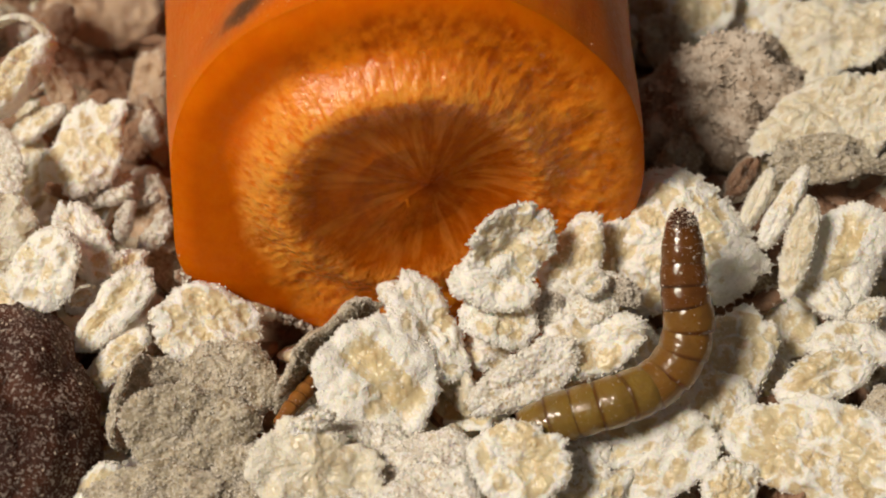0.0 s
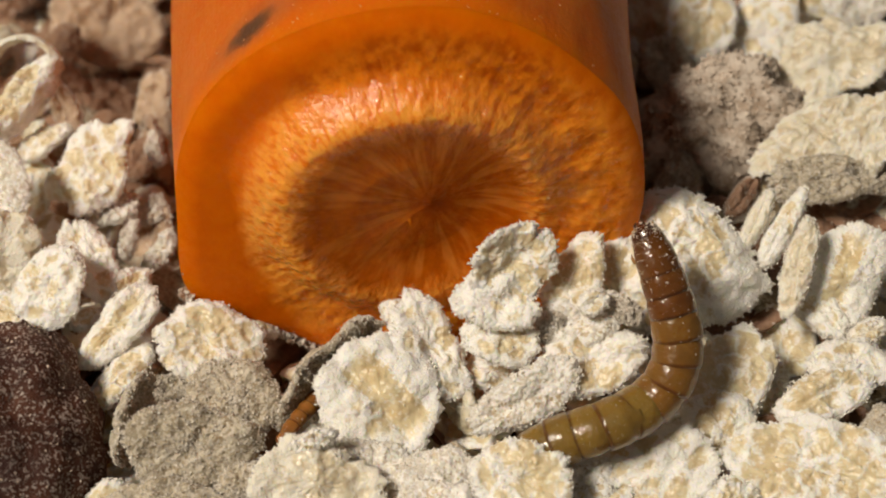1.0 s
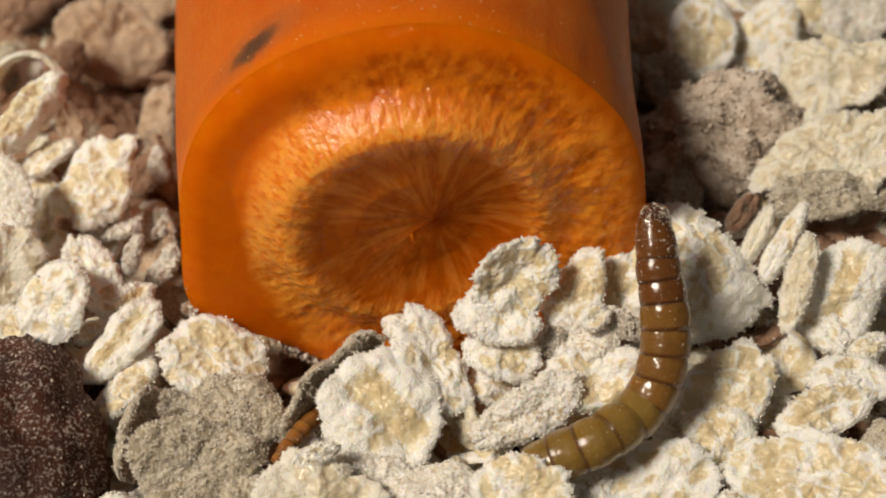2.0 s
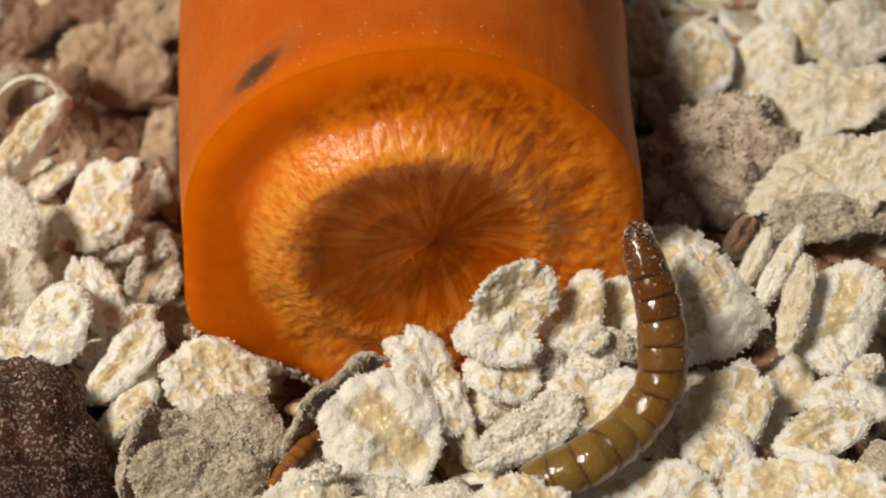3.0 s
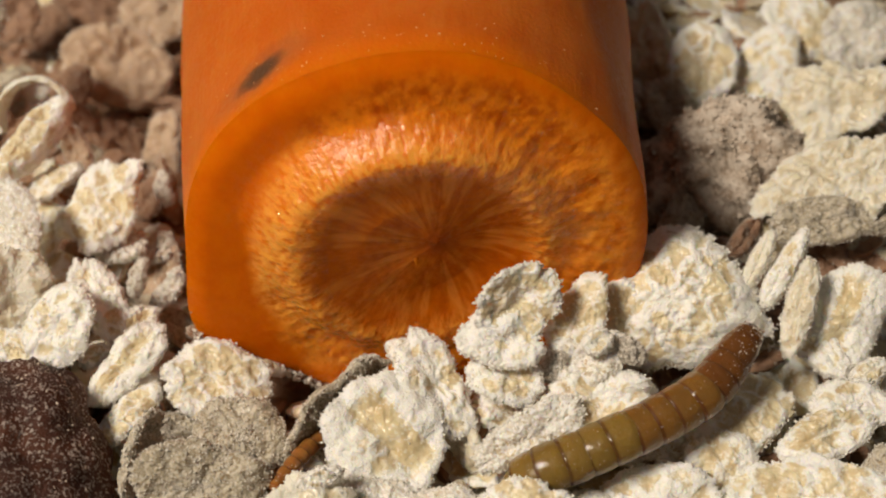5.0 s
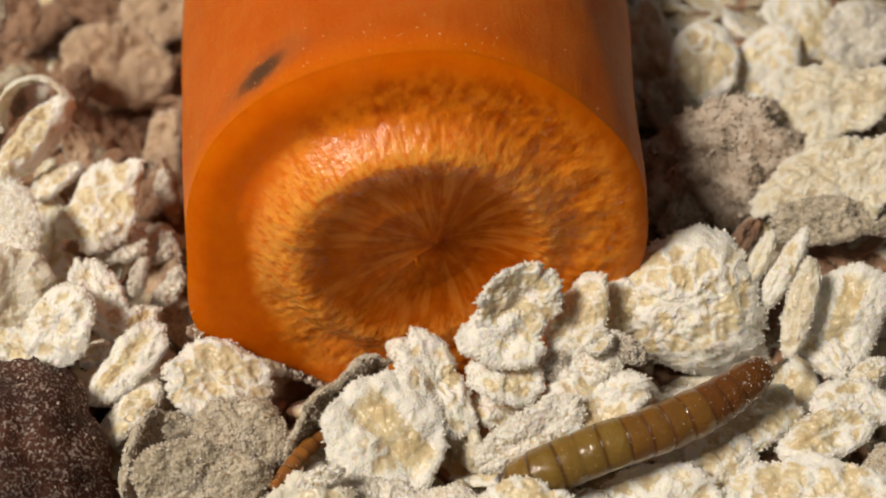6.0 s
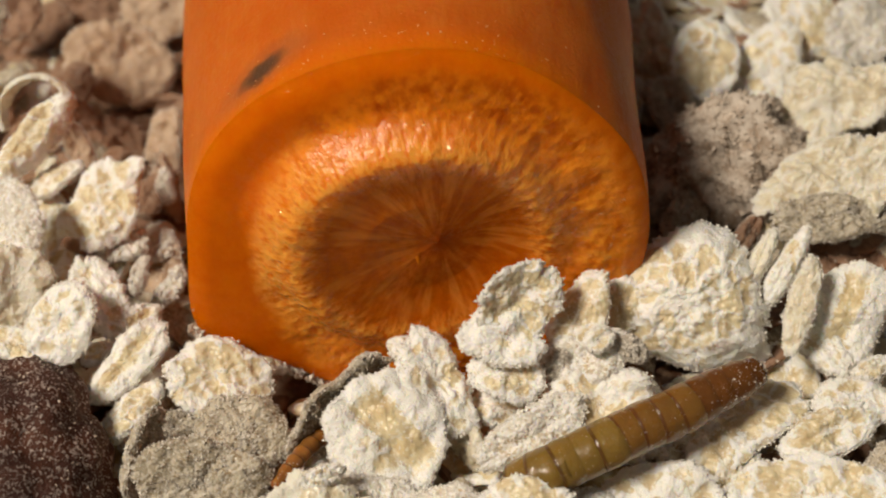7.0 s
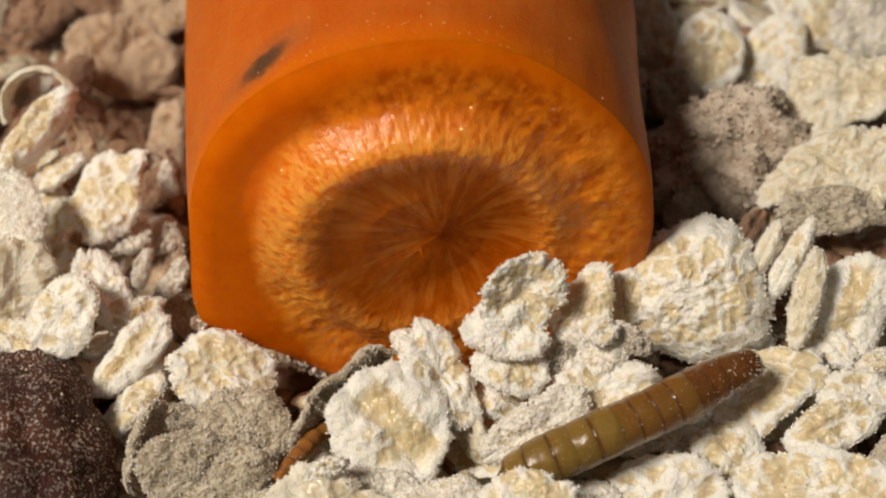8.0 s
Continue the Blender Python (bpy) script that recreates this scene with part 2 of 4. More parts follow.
def carrot_skin_material():
    """Peeled side: dull orange with faint lengthwise streaks and one dark scar."""
    w = Web("carrot_skin")
    p = w.coords()
    sep = w.tree.nodes.new("ShaderNodeSeparateXYZ")
    w.join(p, sep.inputs[0])
    stretch = w.tree.nodes.new("ShaderNodeMapping")
    stretch.inputs["Scale"].default_value = (1, 1, 0.12)
    w.join(p, stretch.inputs["Vector"])
    streak = w.noise(stretch.outputs[0], 700, 4, 0.6)
    mottle = w.noise(p, 260, 4, 0.6)
    fine = w.noise(p, 3000, 3, 0.6)
    c = w.mix(w.step(mottle, 0.3, 0.7), (0.52, 0.100, 0.005), (0.58, 0.138, 0.014))
    c = w.mix(w.math("MULTIPLY", w.step(streak, 0.5, 0.75), 0.35), c, (0.62, 0.19, 0.035))
    band = w.step(sep.outputs[2], -0.0034, -0.0006)
    c = w.mix(w.math("MULTIPLY", band, 0.95), c, (0.70, 0.142, 0.0005))
    # the scar: a slanting pair of dark streaks
    sx, sz = w.math("SUBTRACT", sep.outputs[0], SCAR[0]), w.math("SUBTRACT", sep.outputs[2], SCAR[1])
    a = w.math("ADD", w.math("MULTIPLY", sx, 0.94), w.math("MULTIPLY", sz, -0.34))
    b = w.math("ADD", w.math("MULTIPLY", sx, 0.34), w.math("MULTIPLY", sz, 0.94))
    wob = w.math("MULTIPLY", w.math("SUBTRACT", w.noise(p, 1400, 3), 0.5), 0.0011)
    d = w.math("ADD", w.math("ADD", w.math("POWER", w.math("DIVIDE", a, 0.0013), 2.0), w.math("POWER", w.math("DIVIDE", w.math("ADD", b, wob), 0.00072), 2.0)), 0.0)
    upper = w.step(sep.outputs[1], 0.0, 0.002)
    scar = w.math("MULTIPLY", w.step(d, 0.0, 2.4, 0.95, 0.0), upper)
    c = w.mix(scar, c, (0.030, 0.020, 0.013))
    d2 = w.math("ADD", w.math("POWER", w.math("DIVIDE", a, 0.0034), 2.0), w.math("POWER", w.math("DIVIDE", w.math("ADD", b, wob), 0.0018), 2.0))
    c = w.mix(w.math("MULTIPLY", w.step(d2, 0.1, 1.4, 0.32, 0.0), upper), c, (0.20, 0.10, 0.05))
    n = w.bump(streak, 0.35, 0.0003)
    n = w.bump(fine, 0.5, 0.00014, n)
    return w.finish(c, w.step(fine, 0.3, 0.7, 0.40, 0.60), n, Subsurface_Weight=0.7, Subsurface_Radius=(0.0045, 0.0014, 0.0003), Subsurface_Scale=1.0, Specular_IOR_Level=0.12)


face_mat, skin_mat = carrot_face_material(), carrot_skin_material()


def worm_material(name, color, edge, dusty=0.0):
    """Horny larva skin: amber, glossy, a darker hind edge on each ring."""
    w = Web(name)
    p, g, r = w.coords(), w.coords("Generated"), w.math("MULTIPLY", w.chance(), 30.0)
    sep = w.tree.nodes.new("ShaderNodeSeparateXYZ")
    w.join(g, sep.inputs[0])
    mottle = w.noise(p, 600, 3, 0.6, r)
    c = w.mix(w.step(mottle, 0.3, 0.7), color, tuple(v * 0.78 for v in color))
    c = w.mix(w.math("MULTIPLY", w.step(sep.outputs[2], 0.56, 0.72, 0.0, 1.0), 0.3), c, edge)
    c = w.mix(w.math("MULTIPLY", w.step(sep.outputs[2], 0.06, 0.12, 1.0, 0.0), 0.95), c, edge)
    speck = w.step(w.noise(p, 4200, 2, 0.6, r), 0.66, 0.70)
    c = w.mix(w.math("MULTIPLY", speck, dusty), c, (0.72, 0.68, 0.60))
    stretch = w.tree.nodes.new("ShaderNodeMapping")
    stretch.inputs["Scale"].default_value = (1, 1, 3.2)
    w.join(p, stretch.inputs["Vector"])
    wrinkle = w.noise(stretch.outputs[0], 900, 3, 0.6, r)
    n = w.bump(w.noise(p, 2600, 3, 0.6, r), 0.3, 0.00010)
    n = w.bump(wrinkle, 0.25, 0.00030, n)
    n = w.bump(w.noise(p, 900, 2, 0.5, r), 0.4, 0.0005, n)
    w.join(n, w.bsdf.inputs["Coat Normal"])
    rough = w.math("ADD", w.step(mottle, 0.3, 0.7, 0.24, 0.38), w.math("MULTIPLY", speck, 0.4 * dusty))
    return w.finish(c, rough, n, Subsurface_Weight=0.5, Subsurface_Radius=(0.0016, 0.0008, 0.0002), Subsurface_Scale=0.6, Specular_IOR_Level=0.2, Coat_Weight=0.75, Coat_Roughness=0.05)


worm_mats = [
    worm_material("larva_head", (0.07, 0.023, 0.010), (0.04, 0.013, 0.006), 0.9),
    worm_material("larva_thorax", (0.155, 0.057, 0.012), (0.07, 0.023, 0.007), 0.5),
    worm_material("larva_front", (0.222, 0.106, 0.022), (0.11, 0.038, 0.009), 0.3),
    worm_material("larva_rear", (0.245, 0.150, 0.033), (0.10, 0.045, 0.009), 0.2),
    worm_material("larva_young", (0.36, 0.15, 0.035), (0.14, 0.045, 0.010), 0.1),
]
leg_mat = worm_material("larva_leg", (0.36, 0.20, 0.07), (0.2, 0.09, 0.03))


def raisin_material():
    w = Web("raisin_skin")
    p = w.coords()
    mottle, fine, speck = w.noise(p, 330, 4, 0.6), w.noise(p, 2300, 4, 0.7), w.noise(p, 5200, 2, 0.6)
    c = w.mix(w.step(mottle, 0.3, 0.72), (0.045, 0.017, 0.013), (0.12, 0.046, 0.028))
    sugar = w.math("MULTIPLY", w.step(w.math("ADD", w.math("MULTIPLY", speck, 0.55), w.math("MULTIPLY", fine, 0.45)), 0.52, 0.565), w.step(mottle, 0.3, 0.6, 0.3, 0.9))
    c = w.mix(sugar, c, (0.56, 0.49, 0.45))
    n = w.bump(w.math("ADD", fine, w.math("MULTIPLY", sugar, 0.5)), 0.7, 0.0003)
    return w.finish(c, w.step(fine, 0.3, 0.7, 0.5, 0.8), n, Specular_IOR_Level=0.3)


raisin_mat = raisin_material()


def clump_material():
    w = Web("bran_clump")
    p = w.coords()
    a, b, d = w.noise(p, 800, 4, 0.65), w.noise(p, 3000, 3, 0.6), w.noise(p, 420, 2)
    c = w.mix(w.step(a, 0.36, 0.60), (0.36, 0.27, 0.20), (0.66, 0.58, 0.50))
    c = w.mix(w.math("MULTIPLY", w.step(d, 0.60, 0.72), 0.6), c, (0.42, 0.22, 0.10))
    n = w.bump(w.math("ADD", a, w.math("MULTIPLY", b, 0.6)), 0.5, 0.0004)
    return w.finish(c, 0.92, n, Specular_IOR_Level=0.2)


clump_mat = clump_material()
tray_mat = Web("tray_board")
tray_mat = tray_mat.finish(tray_mat.mix(tray_mat.step(tray_mat.noise(tray_mat.coords(), 60, 4), 0.3, 0.7), (0.30, 0.21, 0.13), (0.38, 0.28, 0.18)), 0.6, None)


# ---- mesh helpers (millimetres in, metres out) ----
def mm_pose(x, y, z, rx=0, ry=0, rz=0):
    return pose(x * MM, y * MM, z * MM, rx, ry, rz)


def mesh_from(name, verts, faces, mats, index=None, smooth=True):
    me = bpy.data.meshes.new(name)
    me.from_pydata([tuple(v) for v in verts], [], faces)
    for m in mats:
        me.materials.append(m)
    if index is not None:
        me.polygons.foreach_set("material_index", index)
    if smooth:
        me.polygons.foreach_set("use_smooth", [True] * len(me.polygons))
    me.update()
    return me


def part(name, me, parent, m=None, label=""):
    ob = new(name, me)
    ob.parent = parent
    if m is not None:
        ob.matrix_basis = m
    return tagged(ob, label)


TETRA = np.array([(1, 1, 1), (1, -1, -1), (-1, 1, -1), (-1, -1, 1)], float) / 1.732
TETRA_FACES = np.array([(0, 1, 2), (0, 3, 1), (0, 2, 3), (1, 3, 2)])


def grains(points, sizes, rng):
    """Tiny crumbs of flour at the given points: vertices and faces."""
    n = len(points)
    turn = rng.normal(size=(n, 3, 3))
    turn = np.linalg.qr(turn)[0]
    v = np.einsum("nij,kj->nki", turn, TETRA) * sizes[:, None, None] * rng.uniform(0.6, 1.4, (n, 4, 1)) + points[:, None, :]
    f = TETRA_FACES[None] + 4 * np.arange(n)[:, None, None]
    return v.reshape(-1, 3), f.reshape(-1, 3)


def crumb_mesh(pts, sizes, rng, mat):
    v, f = grains(pts, sizes, rng)
    return mesh_from("flour_coat", v, [tuple(int(i) for i in t) for t in f], [mat], smooth=False)


# ---- rolled oats ----
def flake_shape(a, b, seed, rings, sectors, curl=0.0, notch=None, thick=0.5, groove=0.14, rugged=1.0, lump=1.0, fold=None, lobes=(), arch=0.0, crease=None):
    """A pressed grain, a by b millimetres (half sizes): wavy, ragged at the rim, creased along its length."""
    rng = np.random.default_rng(seed)
    s1, s2 = rng.uniform(-50, 50, 2)
    th = np.linspace(0, 2 * math.pi, sectors, endpoint=False)
    outline = np.ones(sectors)
    for k, amp in ((2, 0.05), (3, 0.055), (5, 0.04), (8, 0.028)):
        outline += amp * rugged * rng.normal() * np.cos(k * th + rng.uniform(0, 6.28))
    outline += np.array([noise.noise((math.cos(t) * 7 + s1, math.sin(t) * 7, s2)) * 0.07 + noise.noise((math.cos(t) * 22 + s1, math.sin(t) * 22, s2)) * 0.045 + noise.noise((math.cos(t) * 60 + s1, math.sin(t) * 60, s2)) * 0.03 for t in th]) * rugged
    cracks = [(rng.uniform(0, 6.28), rng.uniform(0.05, 0.16), rng.uniform(0.05, 0.12)) for _ in range(rng.integers(0, 3))]
    if notch:
        cracks.append((notch[0], notch[1], notch[2]))
    for at, deep, wide in cracks:
        dd = np.abs((th - at + math.pi) % (2 * math.pi) - math.pi)
        outline -= deep * np.exp(-(dd / wide) ** 2)
    for at, gain, wide in lobes:
        dd = np.abs((th - radians(at) + math.pi) % (2 * math.pi) - math.pi)
        outline += gain * np.exp(-(dd / radians(wide)) ** 2)
    w1, w2, w3 = rng.uniform(-1, 1, 3)
    random_fold, fa, ff = 0.10 * rng.random() ** 1.5, rng.uniform(0, 3.14), rng.uniform(5, 10)

    def mid(x, y):
        u, v = x / a, y / b
        z = curl * a * (u * u * (0.6 + 0.4 * w1) + v * v * 0.5) + 0.10 * b * (w2 * u * v + w3 * (v * v - u * u) * 0.5)
        z += 0.5 * noise.noise((x * 0.35 + s1, y * 0.35, s2)) + 0.30 * noise.noise((x * 0.9 + s1, y * 0.9, s2))
        z -= groove * math.exp(-((y - 0.06 * b * math.sin(3 * u + w1)) / (0.16 * b)) ** 2) * max(0.0, 1 - u * u)
        z -= arch * b * v * v
        if crease:
            across = -u * math.sin(radians(crease[0])) + v * math.cos(radians(crease[0])) - crease[1]
            z -= crease[2] * math.exp(-(across / 0.13) ** 2)
        z += (random_fold if fold is None else fold) * math.sin((u * math.cos(fa) + v * math.sin(fa)) * ff + 1.5 * noise.noise((x * 0.5, y * 0.5, s1)))
        return z

    grit = {side: rng.normal(scale=0.012, size=(rings, sectors)) for side in (1, -1)}
    verts, faces = [], []
    prof = [(i / rings) for i in range(1, rings + 1)]
    for side in (1, -1):
        base = len(verts)
        verts.append((0, 0, mid(0, 0) + side * thick))
        for i, rr in enumerate(prof):
            r = 1 - (1 - rr) ** 1.25
            t = thick * (max(0.0, 1 - r ** 5)) ** 0.5
            for j in range(sectors):
                x, y = a * r * outline[j] * math.cos(th[j]), b * r * outline[j] * math.sin(th[j])
                rough = lump * 0.15 * noise.noise((x * 2.2 + s2, y * 2.2, side * 3 + s1)) + lump * 0.10 * noise.noise((x * 5 + s2, y * 5, side * 3 + s1)) + grit[side][i][j] * max(0.0, 0.55 + noise.noise((x * 1.1 + s2, y * 1.1, s1)))
                verts.append((x, y, mid(x, y) + side * (t + rough * min(1, 4 * (1.05 - r), 5 * r))))
        for j in range(sectors):
            k = (j + 1) % sectors
            tri = (base, base + 1 + j, base + 1 + k)
            faces.append(tri if side > 0 else tri[::-1])
        for i in range(rings - 1):
            for j in range(sectors):
                k = (j + 1) % sectors
                q = (base + 1 + i * sectors + j, base + 1 + (i + 1) * sectors + j, base + 1 + (i + 1) * sectors + k, base + 1 + i * sectors + k)
                faces.append(q if side > 0 else q[::-1])
    top, low = 1 + (rings - 1) * sectors, 2 + rings * sectors + (rings - 1) * sectors
    for j in range(sectors):
        k = (j + 1) % sectors
        faces.append((top + j, low + j, low + k, top + k))
    return np.array(verts) * MM, faces, outline, mid, rng


def flake_mesh(a, b, kind, seed, rings=24, sectors=120, crumbs=1500, curl=0.0, notch=None, stripe=0.0, thick=0.5, lump=1.0, fold=None, rugged=1.0, **bent):
    verts, faces, outline, mid, rng = flake_shape(a, b, seed, rings, sectors, curl, notch, thick, lump=lump, fold=fold, rugged=rugged, **bent)
    mat = oat_mats["stripe" if stripe else kind]
    crumbs = int(crumbs * {"dusty": 3.0, "frosted": 2.2, "flour": 1.6, "smooth": 0.7, "cream": 1.25}.get(kind, 1.0))
    n_rim = int(crumbs * (0.45 if kind == "dusty" else 0.8))
    at = rng.integers(0, sectors, n_rim)
    ring_at = (rings - 1 - (rng.random(n_rim) ** 2 * 5).astype(int))
    side = rng.integers(0, 2, n_rim)
    rim_pts = verts[1 + ring_at * sectors + at + side * (1 + rings * sectors)]
    flat_pts = verts[rng.integers(0, 1 + rings * sectors, crumbs - n_rim)]
    pts = np.vstack([rim_pts, flat_pts]) + rng.normal(scale=0.045 * MM, size=(crumbs, 3))
    sizes = (0.018 + 0.11 * rng.random(crumbs) ** 3.2) * MM
    if kind not in ("dusty", "frosted"):
        sizes[n_rim:] *= 0.75
    crumb_mat = {"dusty": dust_mat, "bran": bran_mat}.get(kind, flour_mat)
    return mesh_from("rolled_oat", verts, faces, [mat]), crumb_mesh(pts, sizes, rng, crumb_mat)


OAT_LABELS = {
    "cream": "cream rolled oat flake with tan patches and floury edges",
    "stripe": "cream rolled oat flake with a tan groove down its middle",
    "flour": "rolled oat flake thickly dusted with white flour",
    "smooth": "smooth pale yellow rolled oat flake with little flour",
    "dusty": "dull greyish rolled oat flake covered in coarse dust, darkened further for shade",
    "frosted": "pale rolled oat flake under a frosty white dusting",
    "tan": "tan rolled oat flake in the hollow beside the carrot, coloured pinkish for bounced light",
    "bran": "brownish rolled oat flake lying deep in the heap, shade and carrot bounce in its colour",
}
heights = []


def flake_thing(meshes):
    ob = new("rolled_oat", meshes[0])
    part("flour_coat", meshes[1], ob)
    return ob


def oat(x, y, z, rx, ry, rz, a, b, kind, seed, **shape):
    """One flake at its place in the heap."""
    ob = flake_thing(flake_mesh(a, b, kind, seed, **shape))
    ob.matrix_basis = mm_pose(x, y, z, rx, ry, rz)
    heights.append((x, y, z))
    return tagged(ob, OAT_LABELS["stripe" if shape.get("stripe") else kind], "oat flake", "rolled oats in the heap")


def husk_curl(x, y, z, rx, ry, rz, radius, width, sweep):
    """A thin strip of husk bent into an arch, ragged along its edges."""
    rng = np.random.default_rng(151)
    n, across, verts, faces = 46, 9, [], []
    for side in (1, -1):
        for i in range(n):
            t = radians(sweep[0] + (sweep[1] - sweep[0]) * i / (n - 1))
            half = width * (0.35 + 0.65 * math.sin(math.pi * i / (n - 1)) ** 0.5) * (1 + 0.06 * rng.normal())
            for j in range(across):
                v = (j / (across - 1) - 0.5) * 2
                r = radius * (1 + 0.05 * noise.noise((i * 0.13, v, 3))) - 0.35 * v * v + side * 0.16 * (1 - v ** 6) + 0.02 * rng.normal()
                verts.append((r * math.cos(t), r * math.sin(t), half * v))
    for base, flip in ((0, 1), (n * across, -1)):
        for i in range(n - 1):
            for j in range(across - 1):
                q = (base + i * across + j, base + i * across + j + 1, base + (i + 1) * across + j + 1, base + (i + 1) * across + j)
                faces.append(q[::-flip])
    low = n * across
    for i in range(n - 1):
        for j in (0, across - 1):
            faces.append((i * across + j, (i + 1) * across + j, low + (i + 1) * across + j, low + i * across + j))
    ob = new("oat_husk", mesh_from("oat_husk", np.array(verts) * MM, faces, [oat_mats["smooth"]]))
    ob.matrix_basis = mm_pose(x, y, z, rx, ry, rz)
    tagged(ob, "curled pale yellow strip of oat husk arching over a flake", "oat husk")


# ---- setting ----
def tray():
    me = mesh_from("tray", [(sx * 0.4, sy * 0.4, z) for z in (-0.03, -0.024) for sx, sy in ((-1, -1), (1, -1), (1, 1), (-1, 1))],
                   [(3, 2, 1, 0), (4, 5, 6, 7), (0, 1, 5, 4), (1, 2, 6, 5), (2, 3, 7, 6), (3, 0, 4, 7)], [tray_mat], smooth=False)
    tagged(new("floor", me), "plain brown board under the heap of oats", "board", kind="structure")


tray()

# ---- the carrot ----
FACE_AT, FACE_TILT, FACE_YAW = (0.0, 0.0, 10.4), 6.5, 3.0
carrot = tagged(new("carrot"), "thick piece of peeled carrot, cut end gnawed, lying in rolled oats", "carrot")
# local z runs out of the cut end, x across it, y up it
carrot.matrix_basis = mm_pose(*FACE_AT, 90 - FACE_TILT, 0, FACE_YAW)


def carrot_radius(t):
    """The uneven outline of the cut end, t radians from its right."""
    deg = math.degrees(t) % 360
    r = 15.2 + 0.15 * math.cos(3 * t + 1) + 0.12 * math.cos(5 * t)
    r += 0.3 * math.exp(-((deg - 28) / 14) ** 2) + 1.5 * math.exp(-((deg - 206) / 16) ** 2) - 0.9 * math.exp(-((deg - 232) / 12) ** 2) - 0.5 * math.exp(-((deg - 95) / 45) ** 2)
    return r


def carrot_parts():
    ns, nr = 420, 120
    th = [2 * math.pi * j / ns for j in range(ns)]
    # the cut face
    verts, faces = [(0, 0, 1.75)], []
    for i in range(1, nr + 1):
        s = i / nr
        for t in th:
            R = carrot_radius(t)
            r = R * s
            x, y = r * math.cos(t), r * math.sin(t)
            rc, ang = math.hypot(x - HEART[0], y - HEART[1]), math.atan2(y - HEART[1], x - HEART[0])
            rk = math.hypot(x - CORE[0], y - CORE[1])
            zone = min(1.0, max(0.0, (rk - 6.4) / 1.4)) * min(1.0, max(0.0, (13.4 - math.hypot(x - 1.5, 0.94 * (y + 0.8))) / 2.6))
            streak = noise.noise((math.cos(ang) * 9, math.sin(ang) * 9, rc * 0.14))
            hair = noise.noise((math.cos(ang) * 27, math.sin(ang) * 27, rc * 0.35))
            dome = min(1.0, max(0.0, (10.5 + 1.7 * math.exp(-((ang % 6.283 - 2.85) / 0.6) ** 2) - rk) / (2.7 + 1.3 * math.exp(-((ang % 6.283 - 2.85) / 0.6) ** 2))))
            pits = noise.noise((x * 0.55, y * 0.55, 4.0)) + 0.7 * noise.noise((x * 1.5, y * 1.5, 9.0)) + 0.4 * noise.noise((x * 3.4, y * 3.4, 2.0))
            z = zone * (0.07 * streak + 0.06 * hair + 0.13 * pits)
            spokes = noise.noise((math.cos(ang) * 4.2, math.sin(ang) * 4.2, rc * 0.10))
            z += (1.15 + 1.0 * math.cos(ang - 2.3) * min(1, rk / 4)) * dome * dome * (3 - 2 * dome) - 0.95 * math.exp(-(rk / 6.9) ** 6)
            z += (0.10 * spokes * min(1, rc / 2) + 0.05 * noise.noise((x * 2, y * 2, 1.0))) * max(0.0, 1 - rk / 7)
            z += (0.7 - 0.35 * x / 15) * (1 - s * s)
            edge = max(0.0, (r - (R - 1.7)) / 1.7)
            z += -0.55 * edge * edge
            verts.append((x, y, z))
    for j in range(ns):
        faces.append((0, 1 + j, 1 + (j + 1) % ns))
    for i in range(nr - 1):
        for j in range(ns):
            k = (j + 1) % ns
            faces.append((1 + i * ns + j, 1 + (i + 1) * ns + j, 1 + (i + 1) * ns + k, 1 + i * ns + k))
    rim_z = [verts[1 + (nr - 1) * ns + j][2] for j in range(ns)]
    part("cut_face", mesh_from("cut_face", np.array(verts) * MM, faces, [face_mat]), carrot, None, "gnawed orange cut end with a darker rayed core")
    # the side, wider towards the far end
    verts, faces = [], []
    stops = [0.0, 0.15, 0.4, 0.8, 1.4] + [2 + 1.5 * i for i in range(30)]
    for i, d in enumerate(stops):
        for j, t in enumerate(th):
            grow = 1.12 * min(d, 26) / 10 - 0.5 * max(0, d - 26) / 10
            close = 1.0 if d < 38 else math.sqrt(max(0.0, 1 - ((d - 38) / 8.2) ** 2))
            lump = 0.16 * noise.noise((math.cos(t) * 2.2, math.sin(t) * 2.2, d * 0.12)) + 0.07 * noise.noise((math.cos(t) * 8, math.sin(t) * 8, d * 0.2))
            blend = math.exp(-d / 6.0)
            R = (carrot_radius(t) * blend + 15.2 * (1 - blend) + grow + lump * min(1, d)) * close
            z = rim_z[j] - 0.004 - d
            verts.append((R * math.cos(t), R * math.sin(t), z))
    for i in range(len(stops) - 1):
        for j in range(ns):
            k = (j + 1) % ns
            faces.append((i * ns + j, (i + 1) * ns + j, (i + 1) * ns + k, i * ns + k))
    last = (len(stops) - 1) * ns
    faces.append(tuple(last + j for j in range(ns)))
    part("skin", mesh_from("skin", np.array(verts) * MM, faces, [skin_mat]), carrot, None, "smooth moist orange side with a small dark scar")
    # loose shreds of peel near the rim
    rng = np.random.default_rng(5)
    n = 96
    t = np.concatenate([rng.uniform(0.25, 2.7, 50), rng.normal(1.75, 0.4, 46)])
    d = 0.3 + np.concatenate([9 * rng.random(50) ** 1.2, 3.2 * rng.random(46) ** 1.5])
    R = 15.25 + 1.12 * d / 10
    pts = np.stack([R * np.cos(t), R * np.sin(t), -d], 1) * MM
    gv, gf = grains(pts, (0.03 + 0.07 * rng.random(n) ** 2) * MM, rng)
    part("peel_fluff", mesh_from("peel_fluff", gv, [tuple(int(q) for q in f) for f in gf], [shred_mat]), carrot, None, "tiny pale shreds of dried peel")


